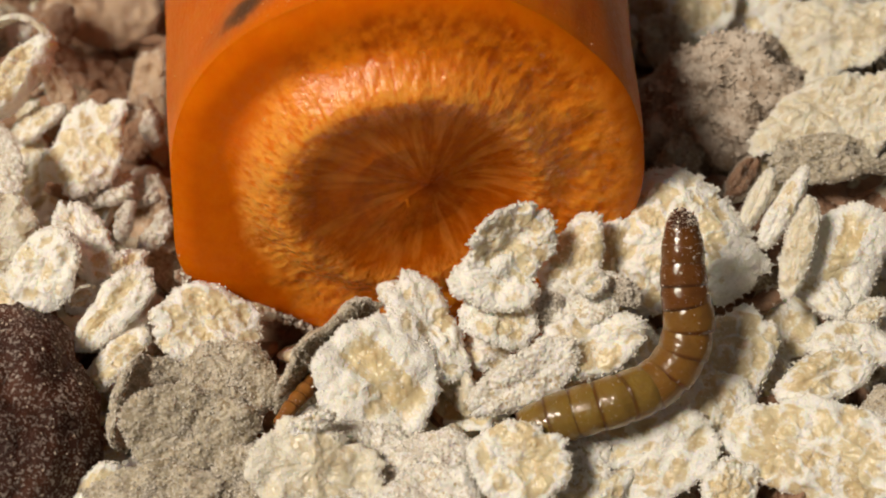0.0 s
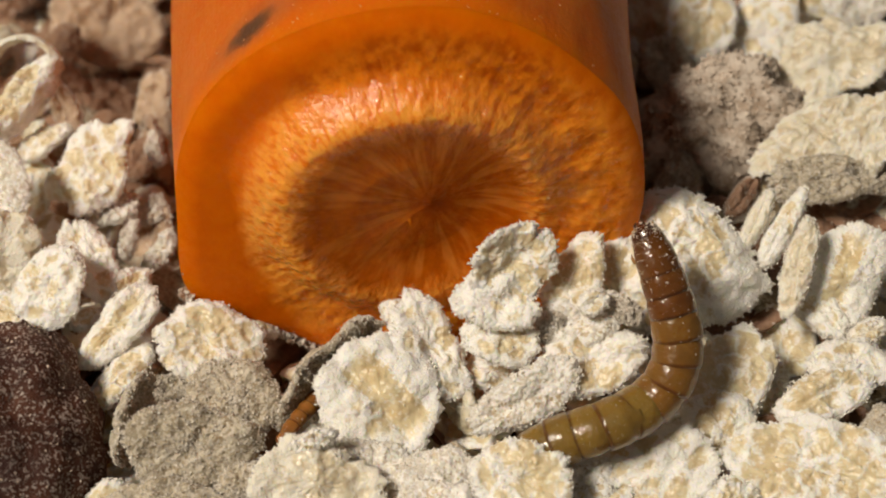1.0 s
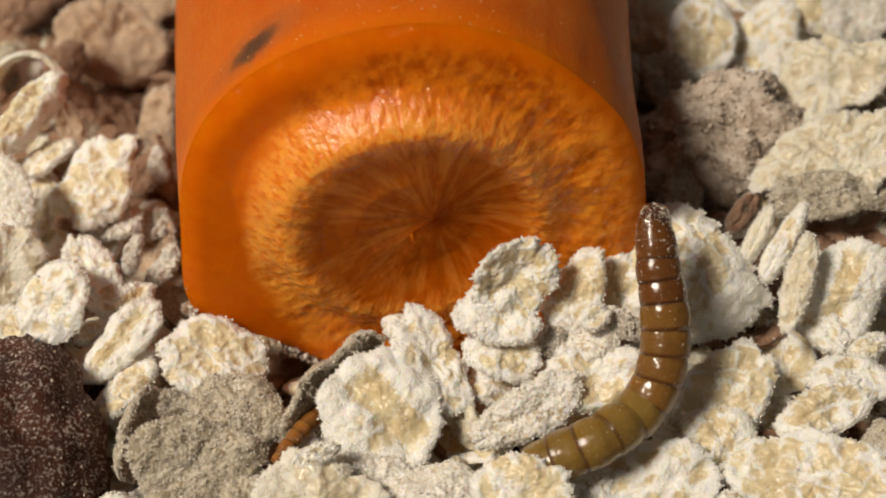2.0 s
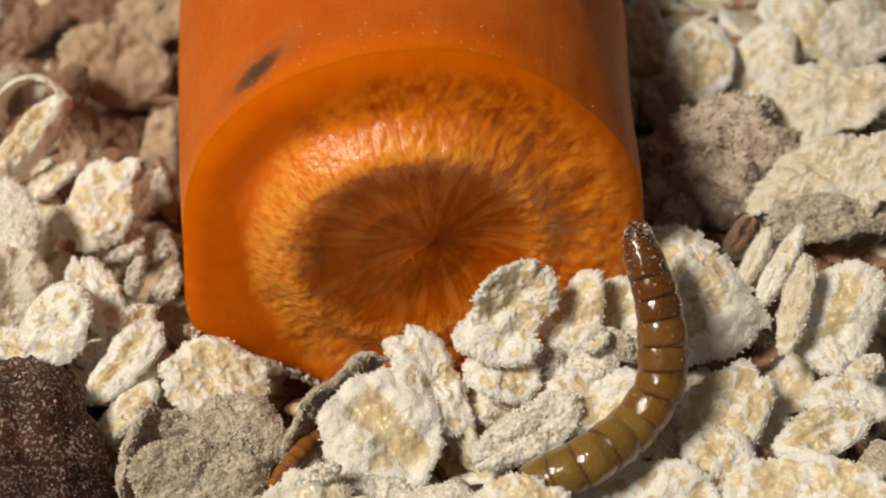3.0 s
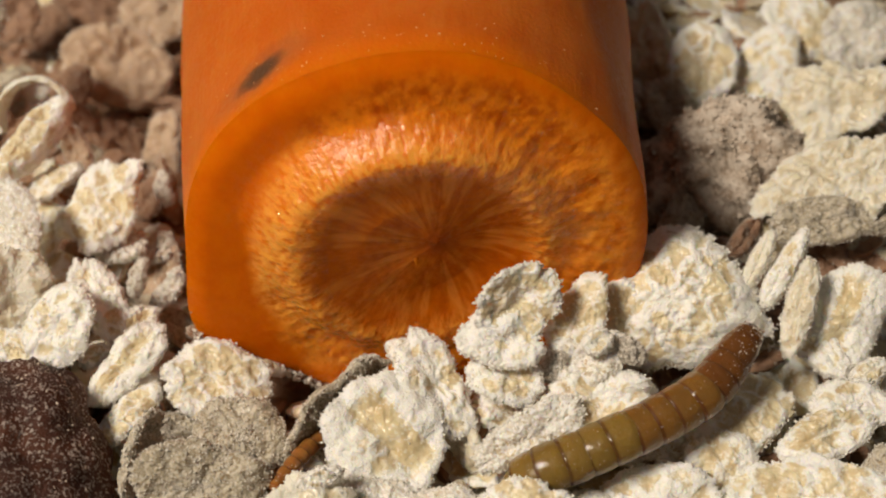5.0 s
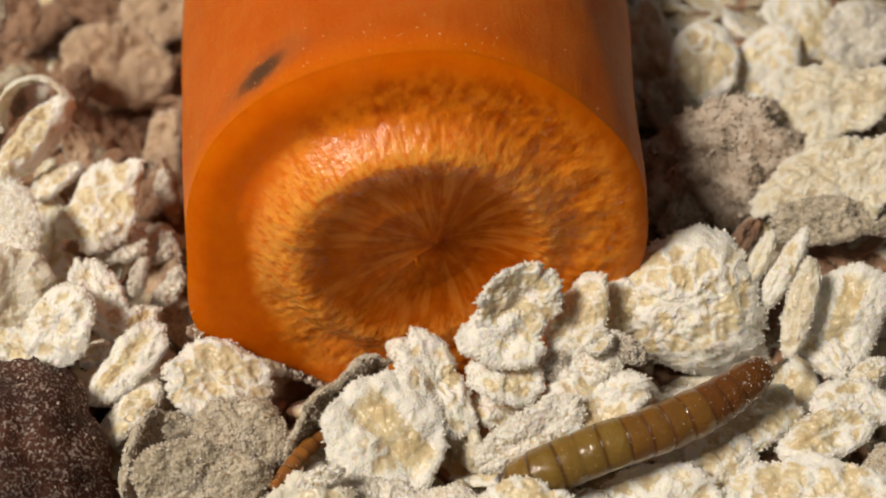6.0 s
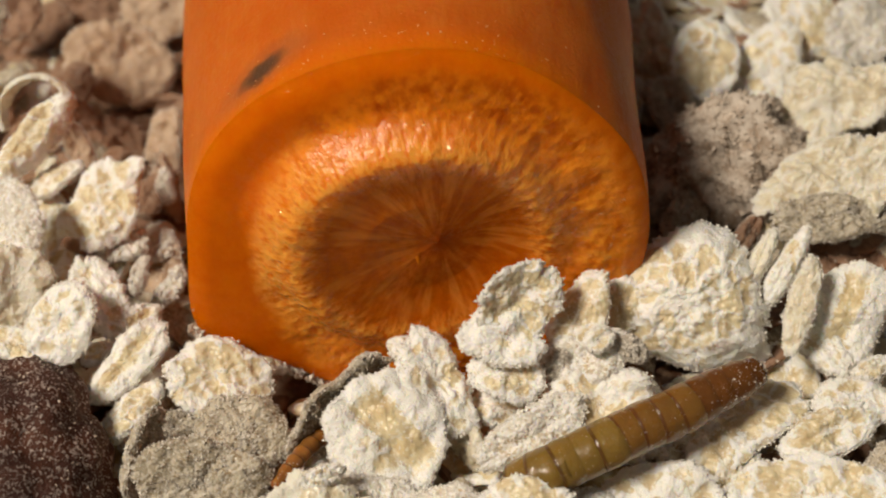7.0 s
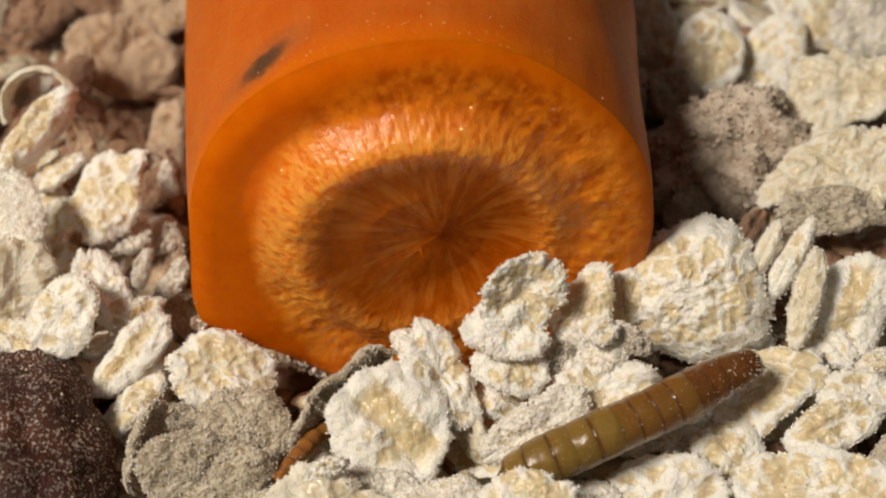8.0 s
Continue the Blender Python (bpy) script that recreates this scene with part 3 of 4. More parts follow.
def carrot_crumbs():
    # flour and oat crumbs that stick to the lower edge of the cut end
    rng = np.random.default_rng(9)
    n = 800
    t = np.radians(np.concatenate([rng.normal(221, 8, n // 2), rng.uniform(203, 262, n - n // 2)]))
    R = np.array([carrot_radius(a) for a in t]) - 0.55 * rng.random(n) ** 2 + 0.12
    pts = np.stack([R * np.cos(t), R * np.sin(t), rng.normal(-0.05, 0.12, n)], 1) * MM
    gv, gf = grains(pts, (0.035 + 0.26 * rng.random(n) ** 3.5) * MM, rng)
    part("edge_dust", mesh_from("edge_dust", gv, [tuple(int(q) for q in f) for f in gf], [dust_mat], smooth=False), carrot, None, "pale crumbs stuck to the lower edge")


carrot_crumbs()
shred_mat = powder_material("peel_shred", (0.85, 0.50, 0.25), 0.5)
carrot_parts()


# ---- lumps ----
def lumpy(name, radii, seed, mat, amp, scales, crumbs, crumb_mat, size, levels=5):
    rng = np.random.default_rng(seed)
    bm = bmesh.new()
    bmesh.ops.create_icosphere(bm, subdivisions=levels, radius=1.0)
    for v in bm.verts:
        p = v.co.copy()
        k = 1.0
        for s, w in zip(scales, amp):
            k += w * noise.noise(p * s + Vector((seed, 0, 0)))
        v.co = Vector((p.x * radii[0], p.y * radii[1], p.z * radii[2])) * k * MM
    verts = np.array([v.co[:] for v in bm.verts])
    faces = [tuple(v.index for v in f.verts) for f in bm.faces]
    bm.free()
    pts = verts[rng.integers(0, len(verts), crumbs)] * (1 + rng.normal(scale=0.006, size=(crumbs, 1)))
    ob = new(name, mesh_from(name, verts, faces, [mat]))
    part("dust_coat", crumb_mesh(pts, (size[0] + size[1] * rng.random(crumbs) ** 3) * MM, rng, crumb_mat), ob)
    return ob


raisin = lumpy("raisin", (6.3, 8.4, 5.5), 3, raisin_mat, (0.16, 0.10, 0.055, 0.03), (1.1, 2.6, 7, 16), 3200, bran_mat, (0.015, 0.13))
raisin.matrix_basis = mm_pose(-26.3, -11.7, 1.9, 0, 0, 8)
tagged(raisin, "wrinkled dark brown raisin speckled with white flour", "raisin")
clump = lumpy("bran_clump", (5.9, 4.6, 5.2), 8, clump_mat, (0.45, 0.3, 0.13, 0.06), (1.2, 2.8, 6, 14), 12000, bran_mat, (0.05, 0.24))
clump.matrix_basis = mm_pose(23.6, 16.4, 2.2, 0, 0, 0)
tagged(clump, "crumbly grey-brown clump of bran beside the carrot", "bran clump")

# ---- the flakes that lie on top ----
# tan and bran here tint the hollow for shade and carrot bounce
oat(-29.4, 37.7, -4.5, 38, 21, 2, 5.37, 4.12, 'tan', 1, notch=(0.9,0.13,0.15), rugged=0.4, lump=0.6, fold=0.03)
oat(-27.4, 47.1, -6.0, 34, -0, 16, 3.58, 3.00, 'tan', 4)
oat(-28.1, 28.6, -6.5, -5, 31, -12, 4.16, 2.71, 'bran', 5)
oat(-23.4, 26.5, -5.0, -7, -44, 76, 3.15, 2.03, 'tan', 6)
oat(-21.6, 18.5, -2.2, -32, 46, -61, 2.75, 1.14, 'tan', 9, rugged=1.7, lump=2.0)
oat(-19.6, -3.8, 3.2, 15, -20, 49, 3.54, 1.62, 'cream', 18, stripe=1.0, rugged=0.6)
oat(-19.3, -7.2, 1.8, -6, -17, 47, 2.88, 1.36, 'cream', 19)
oat(-13.5, -4.8, 2.4, 24, 17, -6, 3.92, 2.69, 'cream', 20)
oat(-11.5, -9.2, 2.2, 22, 28, -32, 3.26, 2.67, 'dusty', 21)
oat(-13.5, -13.3, 3.4, 45, 7, 10, 4.07, 2.83, 'dusty', 22, curl=0.12)
oat(-18.1, -10.8, 2.6, 69, -30, 77, 3.06, 1.53, 'dusty', 23, curl=0.4)
oat(-16.8, -7.8, 0.8, 16, 5, 16, 2.09, 1.44, 'dusty', 24)
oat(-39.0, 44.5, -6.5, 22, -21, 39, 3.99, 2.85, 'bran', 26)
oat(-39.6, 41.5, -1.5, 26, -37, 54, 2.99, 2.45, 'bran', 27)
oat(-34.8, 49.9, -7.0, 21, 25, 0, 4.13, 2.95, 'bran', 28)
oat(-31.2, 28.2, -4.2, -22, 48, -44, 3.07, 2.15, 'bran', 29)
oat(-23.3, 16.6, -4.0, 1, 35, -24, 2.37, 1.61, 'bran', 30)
oat(-1.9, -9.9, 3.6, 19, 25, -39, 4.22, 3.86, 'cream', 31, stripe=1.0, rugged=0.7, lump=0.9, fold=0.02, crease=(0, -0.12, 0.3))
oat(-5.5, -6.9, 2.8, 82, -20, 40, 4.44, 2.71, 'dusty', 32, curl=0.35)
oat(1.2, -6.5, 4.4, 6, 30, -52, 3.87, 2.16, 'flour', 33)
oat(2.7, -8.4, 1.6, 82, 28, -53, 3.68, 1.65, 'smooth', 34)
oat(-5.6, -16.0, 3.0, 24, 11, -8, 4.09, 2.91, 'smooth', 35)
oat(1.4, -14.7, 2.4, 11, -2, 4, 2.75, 1.55, 'frosted', 36)
oat(1.5, -17.7, 2.6, 18, -4, 9, 3.09, 2.06, 'frosted', 37)
oat(6.5, -3.1, 9.0, 58, -22, 25, 3.15, 2.47, 'cream', 38, curl=0.4)
oat(5.5, -5.1, 7.4, 26, 3, -8, 2.83, 1.94, 'flour', 39)
oat(5.9, -6.6, 5.3, 16, 5, -11, 2.59, 1.85, 'flour', 40)
oat(10.8, -2.6, 7.0, 6, -31, 52, 2.96, 1.74, 'cream', 41)
oat(11.1, -5.3, 5.8, 27, -11, 4, 2.97, 1.71, 'frosted', 43)
oat(11.5, -7.9, 4.6, 24, -12, 6, 3.60, 2.20, 'cream', 44)
oat(11.7, -5.4, 7.6, 25, -18, 12, 1.02, 0.80, 'flour', 45)
oat(7.5, -10.2, 4.1, 39, -19, 24, 3.90, 1.75, 'frosted', 46)
oat(5.3, -6.9, 2.0, 14, 10, -18, 1.90, 1.21, 'cream', 47)
oat(6.8, -16.1, 3.9, 26, 2, -10, 3.16, 2.47, 'cream', 48)
oat(15.1, -14.2, 1.6, 23, -16, 8, 4.43, 2.93, 'flour', 49)
oat(-0.4, -4.0, 4.2, 6, 13, -15, 1.60, 1.29, 'cream', 50)
oat(18.5, -4.4, 0.6, 16, -23, 15, 2.58, 1.17, 'smooth', 51)
oat(14.4, -6.2, 2.0, 25, 11, -29, 2.67, 1.91, 'flour', 52)
oat(25.1, -14.7, 2.8, 29, -6, -21, 5.35, 3.24, 'cream', 62, fold=0.15, lump=1.6)
oat(20.4, 31.4, 1.0, 49, 45, -64, 5.44, 2.42, 'smooth', 72)
oat(19.8, 18.2, 1.0, 1, -44, 47, 3.70, 2.31, 'dusty', 73)
oat(24.2, -8.0, 0.2, 27, -1, -25, 2.44, 1.60, 'cream', 75)
oat(30.1, -12.4, 2.8, 12, -31, 18, 2.15, 1.79, 'dusty', 76)
oat(-10.7, -1.1, 0.4, -3, 29, -30, 1.61, 1.05, 'cream', 77)
oat(22.4, 24.6, 0.6, 28, 16, -28, 2.90, 2.13, 'dusty', 78)
oat(-37.4, 27.1, 8.0, 36, -36, 55, 3.73, 2.80, 'dusty', 85)
oat(-2.4, -14.1, 1.8, 19, 10, -11, 3.21, 1.96, 'frosted', 81)
oat(10.1, -15.0, 1.0, 14, -19, 24, 2.85, 2.14, 'frosted', 82)
oat(-32.8, 32.9, -3.5, 26, -28, 46, 2.62, 1.78, 'bran', 83)
oat(-5.8, -13.8, 4.6, 17, -5, 18, 1.46, 0.59, 'flour', 90, lump=2.0)
oat(13.8, -5.3, 6.6, 25, 18, -37, 1.25, 0.81, 'dusty', 91, lump=2.0)
oat(9.1, -5.5, 5.2, 8, -31, 42, 1.12, 0.75, 'dusty', 92, lump=2.0)
oat(-3.3, -4.6, 4.2, 17, -9, 18, 0.83, 0.45, 'dusty', 93, lump=2.0)
oat(-15.1, 0.6, 0.6, 11, 18, -5, 1.63, 0.65, 'bran', 94, lump=1.5)
oat(21.0, 24.5, 1.4, 42, 42, -63, 2.98, 1.92, 'dusty', 99)
oat(20.5, 16.7, 1.2, 13, -47, 68, 2.74, 1.92, 'tan', 100)
oat(20.4, 11.8, 1.0, 18, -42, 49, 2.39, 1.59, 'dusty', 101)
oat(13.5, -1.0, 5.6, 37, -30, 29, 2.39, 1.93, 'cream', 98)
oat(-22.3, -2.5, 2.2, 20, -7, 33, 1.18, 0.71, 'cream', 97)

oat(-29.9, 15.6, 6.0, 12, -23, 50, 4.52, 1.43, 'flour', 110, thick=1.1, arch=0.25, lump=1.3, rugged=0.5)
oat(-28.8, 20.4, 1.0, 3, 35, -55, 2.80, 1.09, 'tan', 111)
oat(-28.5, 13.9, 3.2, 8, -17, 31, 2.32, 1.29, 'cream', 112)
oat(-24.3, 10.9, 3.2, 12, -26, 54, 4.13, 2.59, 'cream', 113, lobes=[(60, 0.18, 30), (190, -0.2, 24), (250, 0.12, 20)], crease=(70, -0.35, 0.3))
oat(-29.3, 10.8, 0.6, 15, -24, 82, 3.45, 1.37, 'cream', 114)
oat(-29.8, 7.0, 5.5, 26, 16, -63, 3.64, 2.43, 'frosted', 115)
oat(-28.6, 1.2, 4.4, 36, -35, 65, 3.37, 3.13, 'smooth', 116, rugged=0.5, lump=0.6)
oat(-24.3, -2.0, 5.2, 2, -29, 58, 2.90, 2.56, 'flour', 117, rugged=0.6, crease=(10, -0.6, 0.2), arch=0.15)
oat(-22.4, 1.2, 4.0, 9, 25, -55, 3.33, 1.71, 'flour', 118, rugged=0.8)
oat(-19.9, -0.2, 2.6, 19, -10, 43, 2.09, 1.14, 'cream', 119, stripe=0.9)
oat(-22.7, 9.1, 0.6, 23, -14, 18, 1.95, 1.09, 'frosted', 120, rugged=1.6, lump=2.0)
oat(-20.3, 10.1, -0.5, -1, -25, 55, 1.38, 0.82, 'frosted', 121, rugged=1.5, lump=2.0)
oat(-21.2, 6.4, 0.2, -18, -36, 75, 1.49, 0.63, 'frosted', 122, rugged=1.5, lump=2.0)
oat(-18.8, 5.0, 0.4, -4, -35, 50, 1.79, 0.83, 'frosted', 123, rugged=1.5, lump=2.0)
oat(-20.2, 9.1, -2.2, -7, -36, 65, 2.43, 1.45, 'tan', 124)
oat(-27.4, -2.5, 3.0, 10, 5, -22, 2.97, 1.24, 'flour', 125)
oat(-22.3, 17.0, -1.5, 2, -23, 58, 2.39, 1.38, 'bran', 126)
oat(-20.8, 16.1, 0.2, -20, -23, 100, 1.45, 0.61, 'frosted', 127, rugged=1.4, lump=1.8)
oat(23.9, 28.0, 3.6, 7, -39, 75, 3.65, 3.03, 'cream', 130, rugged=0.35, lump=0.5, fold=0.02)
oat(29.7, 29.2, 2.2, 11, -37, 54, 4.03, 2.80, 'flour', 131, rugged=0.6, lump=0.7)
oat(30.4, 24.4, 5.0, 5, -31, 69, 1.22, 0.84, 'smooth', 132, rugged=0.4, thick=0.6)
oat(33.6, 33.6, 3.6, 26, 18, -31, 3.75, 2.97, 'cream', 133, rugged=0.6, lump=0.7)
oat(38.5, 32.9, 3.0, 31, -6, 21, 3.78, 3.14, 'frosted', 134, rugged=0.8)
oat(33.3, 21.1, 5.0, 17, -21, 20, 5.22, 3.69, 'smooth', 135, fold=0.15, lump=1.3, lobes=[(180, 0.15, 25), (250, -0.15, 20)])
oat(29.8, 11.5, 6.2, 12, -15, 27, 5.05, 2.54, 'smooth', 136, fold=0.18, lump=1.4, arch=0.2, lobes=[(185, 0.2, 20)])
oat(33.1, 10.6, 6.6, 1, -36, 55, 3.53, 2.24, 'smooth', 137, fold=0.12, lump=1.2)
oat(30.6, 7.9, 5.2, 20, 4, 10, 5.8, 1.7, 'dusty', 138, lump=2.2, rugged=1.2)
oat(23.3, 1.6, 7.6, 5, -39, 56, 2.26, 0.68, 'smooth', 139, rugged=0.35, lump=0.7, thick=0.6, arch=0.2, lobes=[(0, 0.05, 40), (180, 0.05, 40)])
oat(25.0, 1.1, 7.4, 5, -40, 52, 3.07, 0.85, 'cream', 140, rugged=0.35, lump=0.8, thick=0.6, arch=0.2)
oat(24.0, 7.5, 3.6, 21, -16, 50, 2.17, 0.84, 'bran', 141)
oat(25.6, -1.9, 6.8, -12, -41, 71, 3.47, 1.03, 'smooth', 142, rugged=0.35, lump=0.8, thick=0.55, arch=0.2)
oat(29.2, -1.5, 5.2, 9, -37, 62, 4.11, 2.56, 'flour', 143, stripe=1.0, fold=0.04, rugged=0.6, arch=0.15)
oat(27.1, -2.6, 4.0, 28, 12, -54, 3.11, 1.34, 'flour', 144, rugged=0.8)
oat(30.1, -5.2, 4.2, 14, -6, 24, 1.52, 0.74, 'cream', 145)
oat(28.3, -8.0, 4.4, 24, -1, -9, 2.57, 1.69, 'flour', 146, rugged=0.6, lump=0.7)
oat(26.5, -9.9, 3.8, 9, -9, 22, 3.46, 1.59, 'cream', 147, rugged=0.9)
oat(20.1, -11.4, 1.8, 18, 27, -70, 2.76, 2.02, 'cream', 148, lobes=[(0, 0.25, 22), (120, 0.2, 25), (240, 0.2, 25), (60, -0.2, 25), (300, -0.2, 25)], rugged=0.5)

oat(-15.4, -17.2, 2.2, 13, -2, 8, 3.93, 2.09, 'dusty', 160)
oat(-18.5, -16.4, 1.4, 11, -16, 38, 1.76, 1.47, 'cream', 161)
oat(-10.1, -16.2, 2.0, 3, -24, 68, 2.31, 1.93, 'dusty', 162)
oat(-5.4, -17.8, 1.5, 18, -2, 5, 3.42, 1.84, 'frosted', 163)
oat(6.2, -17.6, 1.0, 18, -3, 10, 3.10, 1.66, 'cream', 164)
oat(11.2, -16.7, 0.6, 14, -12, 40, 3.06, 1.64, 'cream', 165)
oat(19.8, -16.4, 1.4, 9, -16, 60, 2.02, 1.59, 'cream', 166, lump=1.8)
oat(28.1, -16.9, 2.2, 16, 10, -31, 2.79, 1.99, 'cream', 167)
oat(17.5, -7.5, 1.2, 14, -9, 32, 3.33, 2.47, 'frosted', 168)
husk_curl(-30.1, 18.0, 6.2, 46, -10, 4, 3.1, 1.0, (0, 195))

big_oat = oat(17.5, -1.0, 6.6, 27, -24, 14, 6.2, 4.8, "flour", 42, thick=0.75, lump=1.5, fold=0.06, rugged=1.2, curl=-0.7, lobes=[(38, -0.18, 24), (-38, 0.17, 28)], rings=46, sectors=150, crumbs=4200)
push_oat = oat(20.8, -7.7, 2.2, 14, -31, 30, 4.1, 2.9, "cream", 53)


# ---- the flakes that fill the heap below them ----
def heap_height(x, y):
    w = z = 0.0
    for hx, hy, hz in heights:
        k = 1.0 / ((hx - x) ** 2 + (hy - y) ** 2 + 6.0) ** 1.5
        w, z = w + k, z + k * hz
    return z / w


def in_carrot(x, y, z, room):
    p = carrot_inverse @ Vector((x * MM, y * MM, z * MM))
    d = -p.z / MM
    return -room < d < 48 and math.hypot(p.x, p.y) / MM < 15.2 + 1.1 * max(d, 0) / 10 + room


carrot_inverse = carrot.matrix_basis.inverted()


def filler():
    rng = np.random.default_rng(77)
    kinds = ["cream", "flour", "dusty", "smooth", "cream", "bran", "dusty", "bran"]
    models = [flake_mesh(rng.uniform(3.2, 4.4), rng.uniform(2.3, 3.1), k, 200 + i, 14, 52, 160, curl=rng.uniform(0, 0.25)) for i, k in enumerate(kinds)]
    made = 0
    spots = []
    while made < 230:
        x, y = rng.uniform(-42, 46), rng.uniform(-20, 58)
        if len(spots) and min((sx - x) ** 2 + (sy - y) ** 2 for sx, sy in spots) < 9:
            if rng.random() < 0.97:
                continue
        z = heap_height(x, y) - 4.6
        if in_carrot(x, y, z, 2.2):
            continue
        if in_carrot(x, y, z, 5.0) and y < 4:
            continue
        spots.append((x, y))
        i = int(rng.integers(0, len(models)))
        # deep flakes on the left take bran, its darkness standing in for shade
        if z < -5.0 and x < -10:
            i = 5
        ob = flake_thing(models[i])
        ob.matrix_basis = mm_pose(x, y, z, rng.normal(0, 24), rng.normal(0, 24), rng.uniform(0, 360))
        tagged(ob, OAT_LABELS[kinds[i]], "oat flake", "rolled oats in the heap")
        made += 1


def bed():
    """All the rest of the heap, in one piece."""
    rng = np.random.default_rng(12)
    shapes = [flake_shape(rng.uniform(3.2, 4.4), rng.uniform(2.3, 3.1), 400 + i, 5, 22)[:2] for i in range(6)]
    verts, faces, index, base = [], [], [], 0
    for n in range(2600):
        if n < 1500:
            x, y = rng.uniform(-48, 52), rng.uniform(-26, 64)
        else:
            x, y = rng.uniform(-110, 110), rng.uniform(-90, 120)
        z = heap_height(x, y) - rng.uniform(5.0, 9.5)
        if in_carrot(x, y, z, 2.0):
            continue
        v, f = shapes[int(rng.integers(0, 6))]
        m = np.array(mm_pose(x, y, z, rng.normal(0, 22), rng.normal(0, 22), rng.uniform(0, 360)))
        verts.append(v @ m[:3, :3].T + m[:3, 3])
        faces += [tuple(q + base for q in g) for g in f]
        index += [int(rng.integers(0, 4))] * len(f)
        base += len(v)
    # the solid underside
    n, size = 60, 130.0
    grid = []
    for i in range(n + 1):
        for j in range(n + 1):
            x, y = (i / n - 0.5) * 2 * size, (j / n - 0.5) * 2 * size + 15
            z = heap_height(x, y) - 8.5 + 1.2 * noise.noise((x * 0.2, y * 0.2, 0))
            while in_carrot(x, y, z, 0.5) and z > -22:
                z -= 1.0
            grid.append((x * MM, y * MM, z * MM))
    verts.append(np.array(grid))
    for i in range(n):
        for j in range(n):
            faces.append((base + i * (n + 1) + j, base + (i + 1) * (n + 1) + j, base + (i + 1) * (n + 1) + j + 1, base + i * (n + 1) + j + 1))
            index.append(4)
    # underside and most bed flakes use bran and dusty, with shade in their colour
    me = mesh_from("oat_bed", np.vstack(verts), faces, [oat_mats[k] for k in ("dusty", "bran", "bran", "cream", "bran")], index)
    tagged(new("oat_bed", me), "deep heap of loose rolled oats and bran", "oats", kind="stuff")


# ---- the larvae ----
def ring_mesh(length, r0, r1, seed, mat, dust, head=False, tail=False):
    """One ring of the body along z, its front at +z: it swells, and slips under the ring behind at -z."""
    rng = np.random.default_rng(seed)
    ns, prof = 40, []
    half = length / 2
    if head:
        for i in range(13):
            t = i / 12
            prof.append((-half * 1.15 + length * 1.15 * t, r0 * (0.93 if t < 0.08 else math.sqrt(max(0.0, 1 - max(0, (t - 0.35) / 0.65) ** 2.6)) * 0.98)))
    elif tail:
        for i in range(13):
            t = i / 12
            prof.append((-half + length * 1.2 * t, r0 * (0.08 + 0.92 * min(1, t / 0.75) ** 0.6) * (1 if t < 0.9 else 0.92)))
    else:
        for i in range(15):
            t = i / 14
            r = r1 + (r0 - r1) * t
            bulge = 0.990 + 0.036 * math.sin(math.pi * min(1, t * 1.3)) + 0.012 * (1 - t)
            lip = 0.99 if i == 0 else 1.0
            front = 1.0 - 0.16 * max(0.0, (t - 0.52) / 0.48) ** 1.2
            prof.append((-half * 1.04 + length * 1.38 * t, r * bulge * lip * front))
    verts, faces = [], []
    for z, r in prof:
        for j in range(ns):
            t = 2 * math.pi * j / ns
            w = 1 + 0.012 * noise.noise((math.cos(t) * 3, math.sin(t) * 3, z * 2 + seed))
            verts.append((r * w * 1.05 * math.cos(t), r * w * 0.95 * math.sin(t), z))
    n = len(prof)
    for i in range(n - 1):
        for j in range(ns):
            k = (j + 1) % ns
            faces.append((i * ns + j, i * ns + k, (i + 1) * ns + k, (i + 1) * ns + j))
    faces.append(tuple(range(ns))[::-1])
    faces.append(tuple((n - 1) * ns + j for j in range(ns)))
    verts = np.array(verts) * MM
    if dust:
        pick = verts[rng.integers(0, len(verts), dust)]
        return mesh_from("ring", verts, faces, [mat]), crumb_mesh(pick, (0.014 + (0.12 if mat is not worm_mats[3] and dust > 190 else 0.06) * rng.random(dust) ** 3.5) * MM, rng, bran_mat)
    return mesh_from("ring", verts, faces, [mat]), None


def tube(points, radii, ns=8):
    verts, faces = [], []
    for i, p in enumerate(points):
        a = Vector(points[max(0, i - 1)])
        b = Vector(points[min(len(points) - 1, i + 1)])
        q = (b - a).to_track_quat("Z", "Y")
        for j in range(ns):
            t = 2 * math.pi * j / ns
            verts.append(tuple((Vector(p) + q @ Vector((radii[i] * math.cos(t), radii[i] * math.sin(t), 0))) * MM))
    for i in range(len(points) - 1):
        for j in range(ns):
            k = (j + 1) % ns
            faces.append((i * ns + j, i * ns + k, (i + 1) * ns + k, (i + 1) * ns + j))
    faces.append(tuple((len(points) - 1) * ns + j for j in range(ns)))
    return verts, faces


RINGS = [("head", 1.5, 0.95, 1.05, 0), ("thorax_ring", 2.0, 1.08, 1.26, 1), ("thorax_ring", 1.5, 1.28, 1.35, 1), ("thorax_ring", 1.5, 1.35, 1.41, 1)]
RINGS += [("body_ring", 1.75, 1.43, 1.48, 2)] * 4 + [("body_ring", 1.85, 1.50, 1.50, 3)] * 4 + [("body_ring", 1.8, 1.46, 1.36, 3), ("tail", 1.9, 1.2, 0.6, 3)]


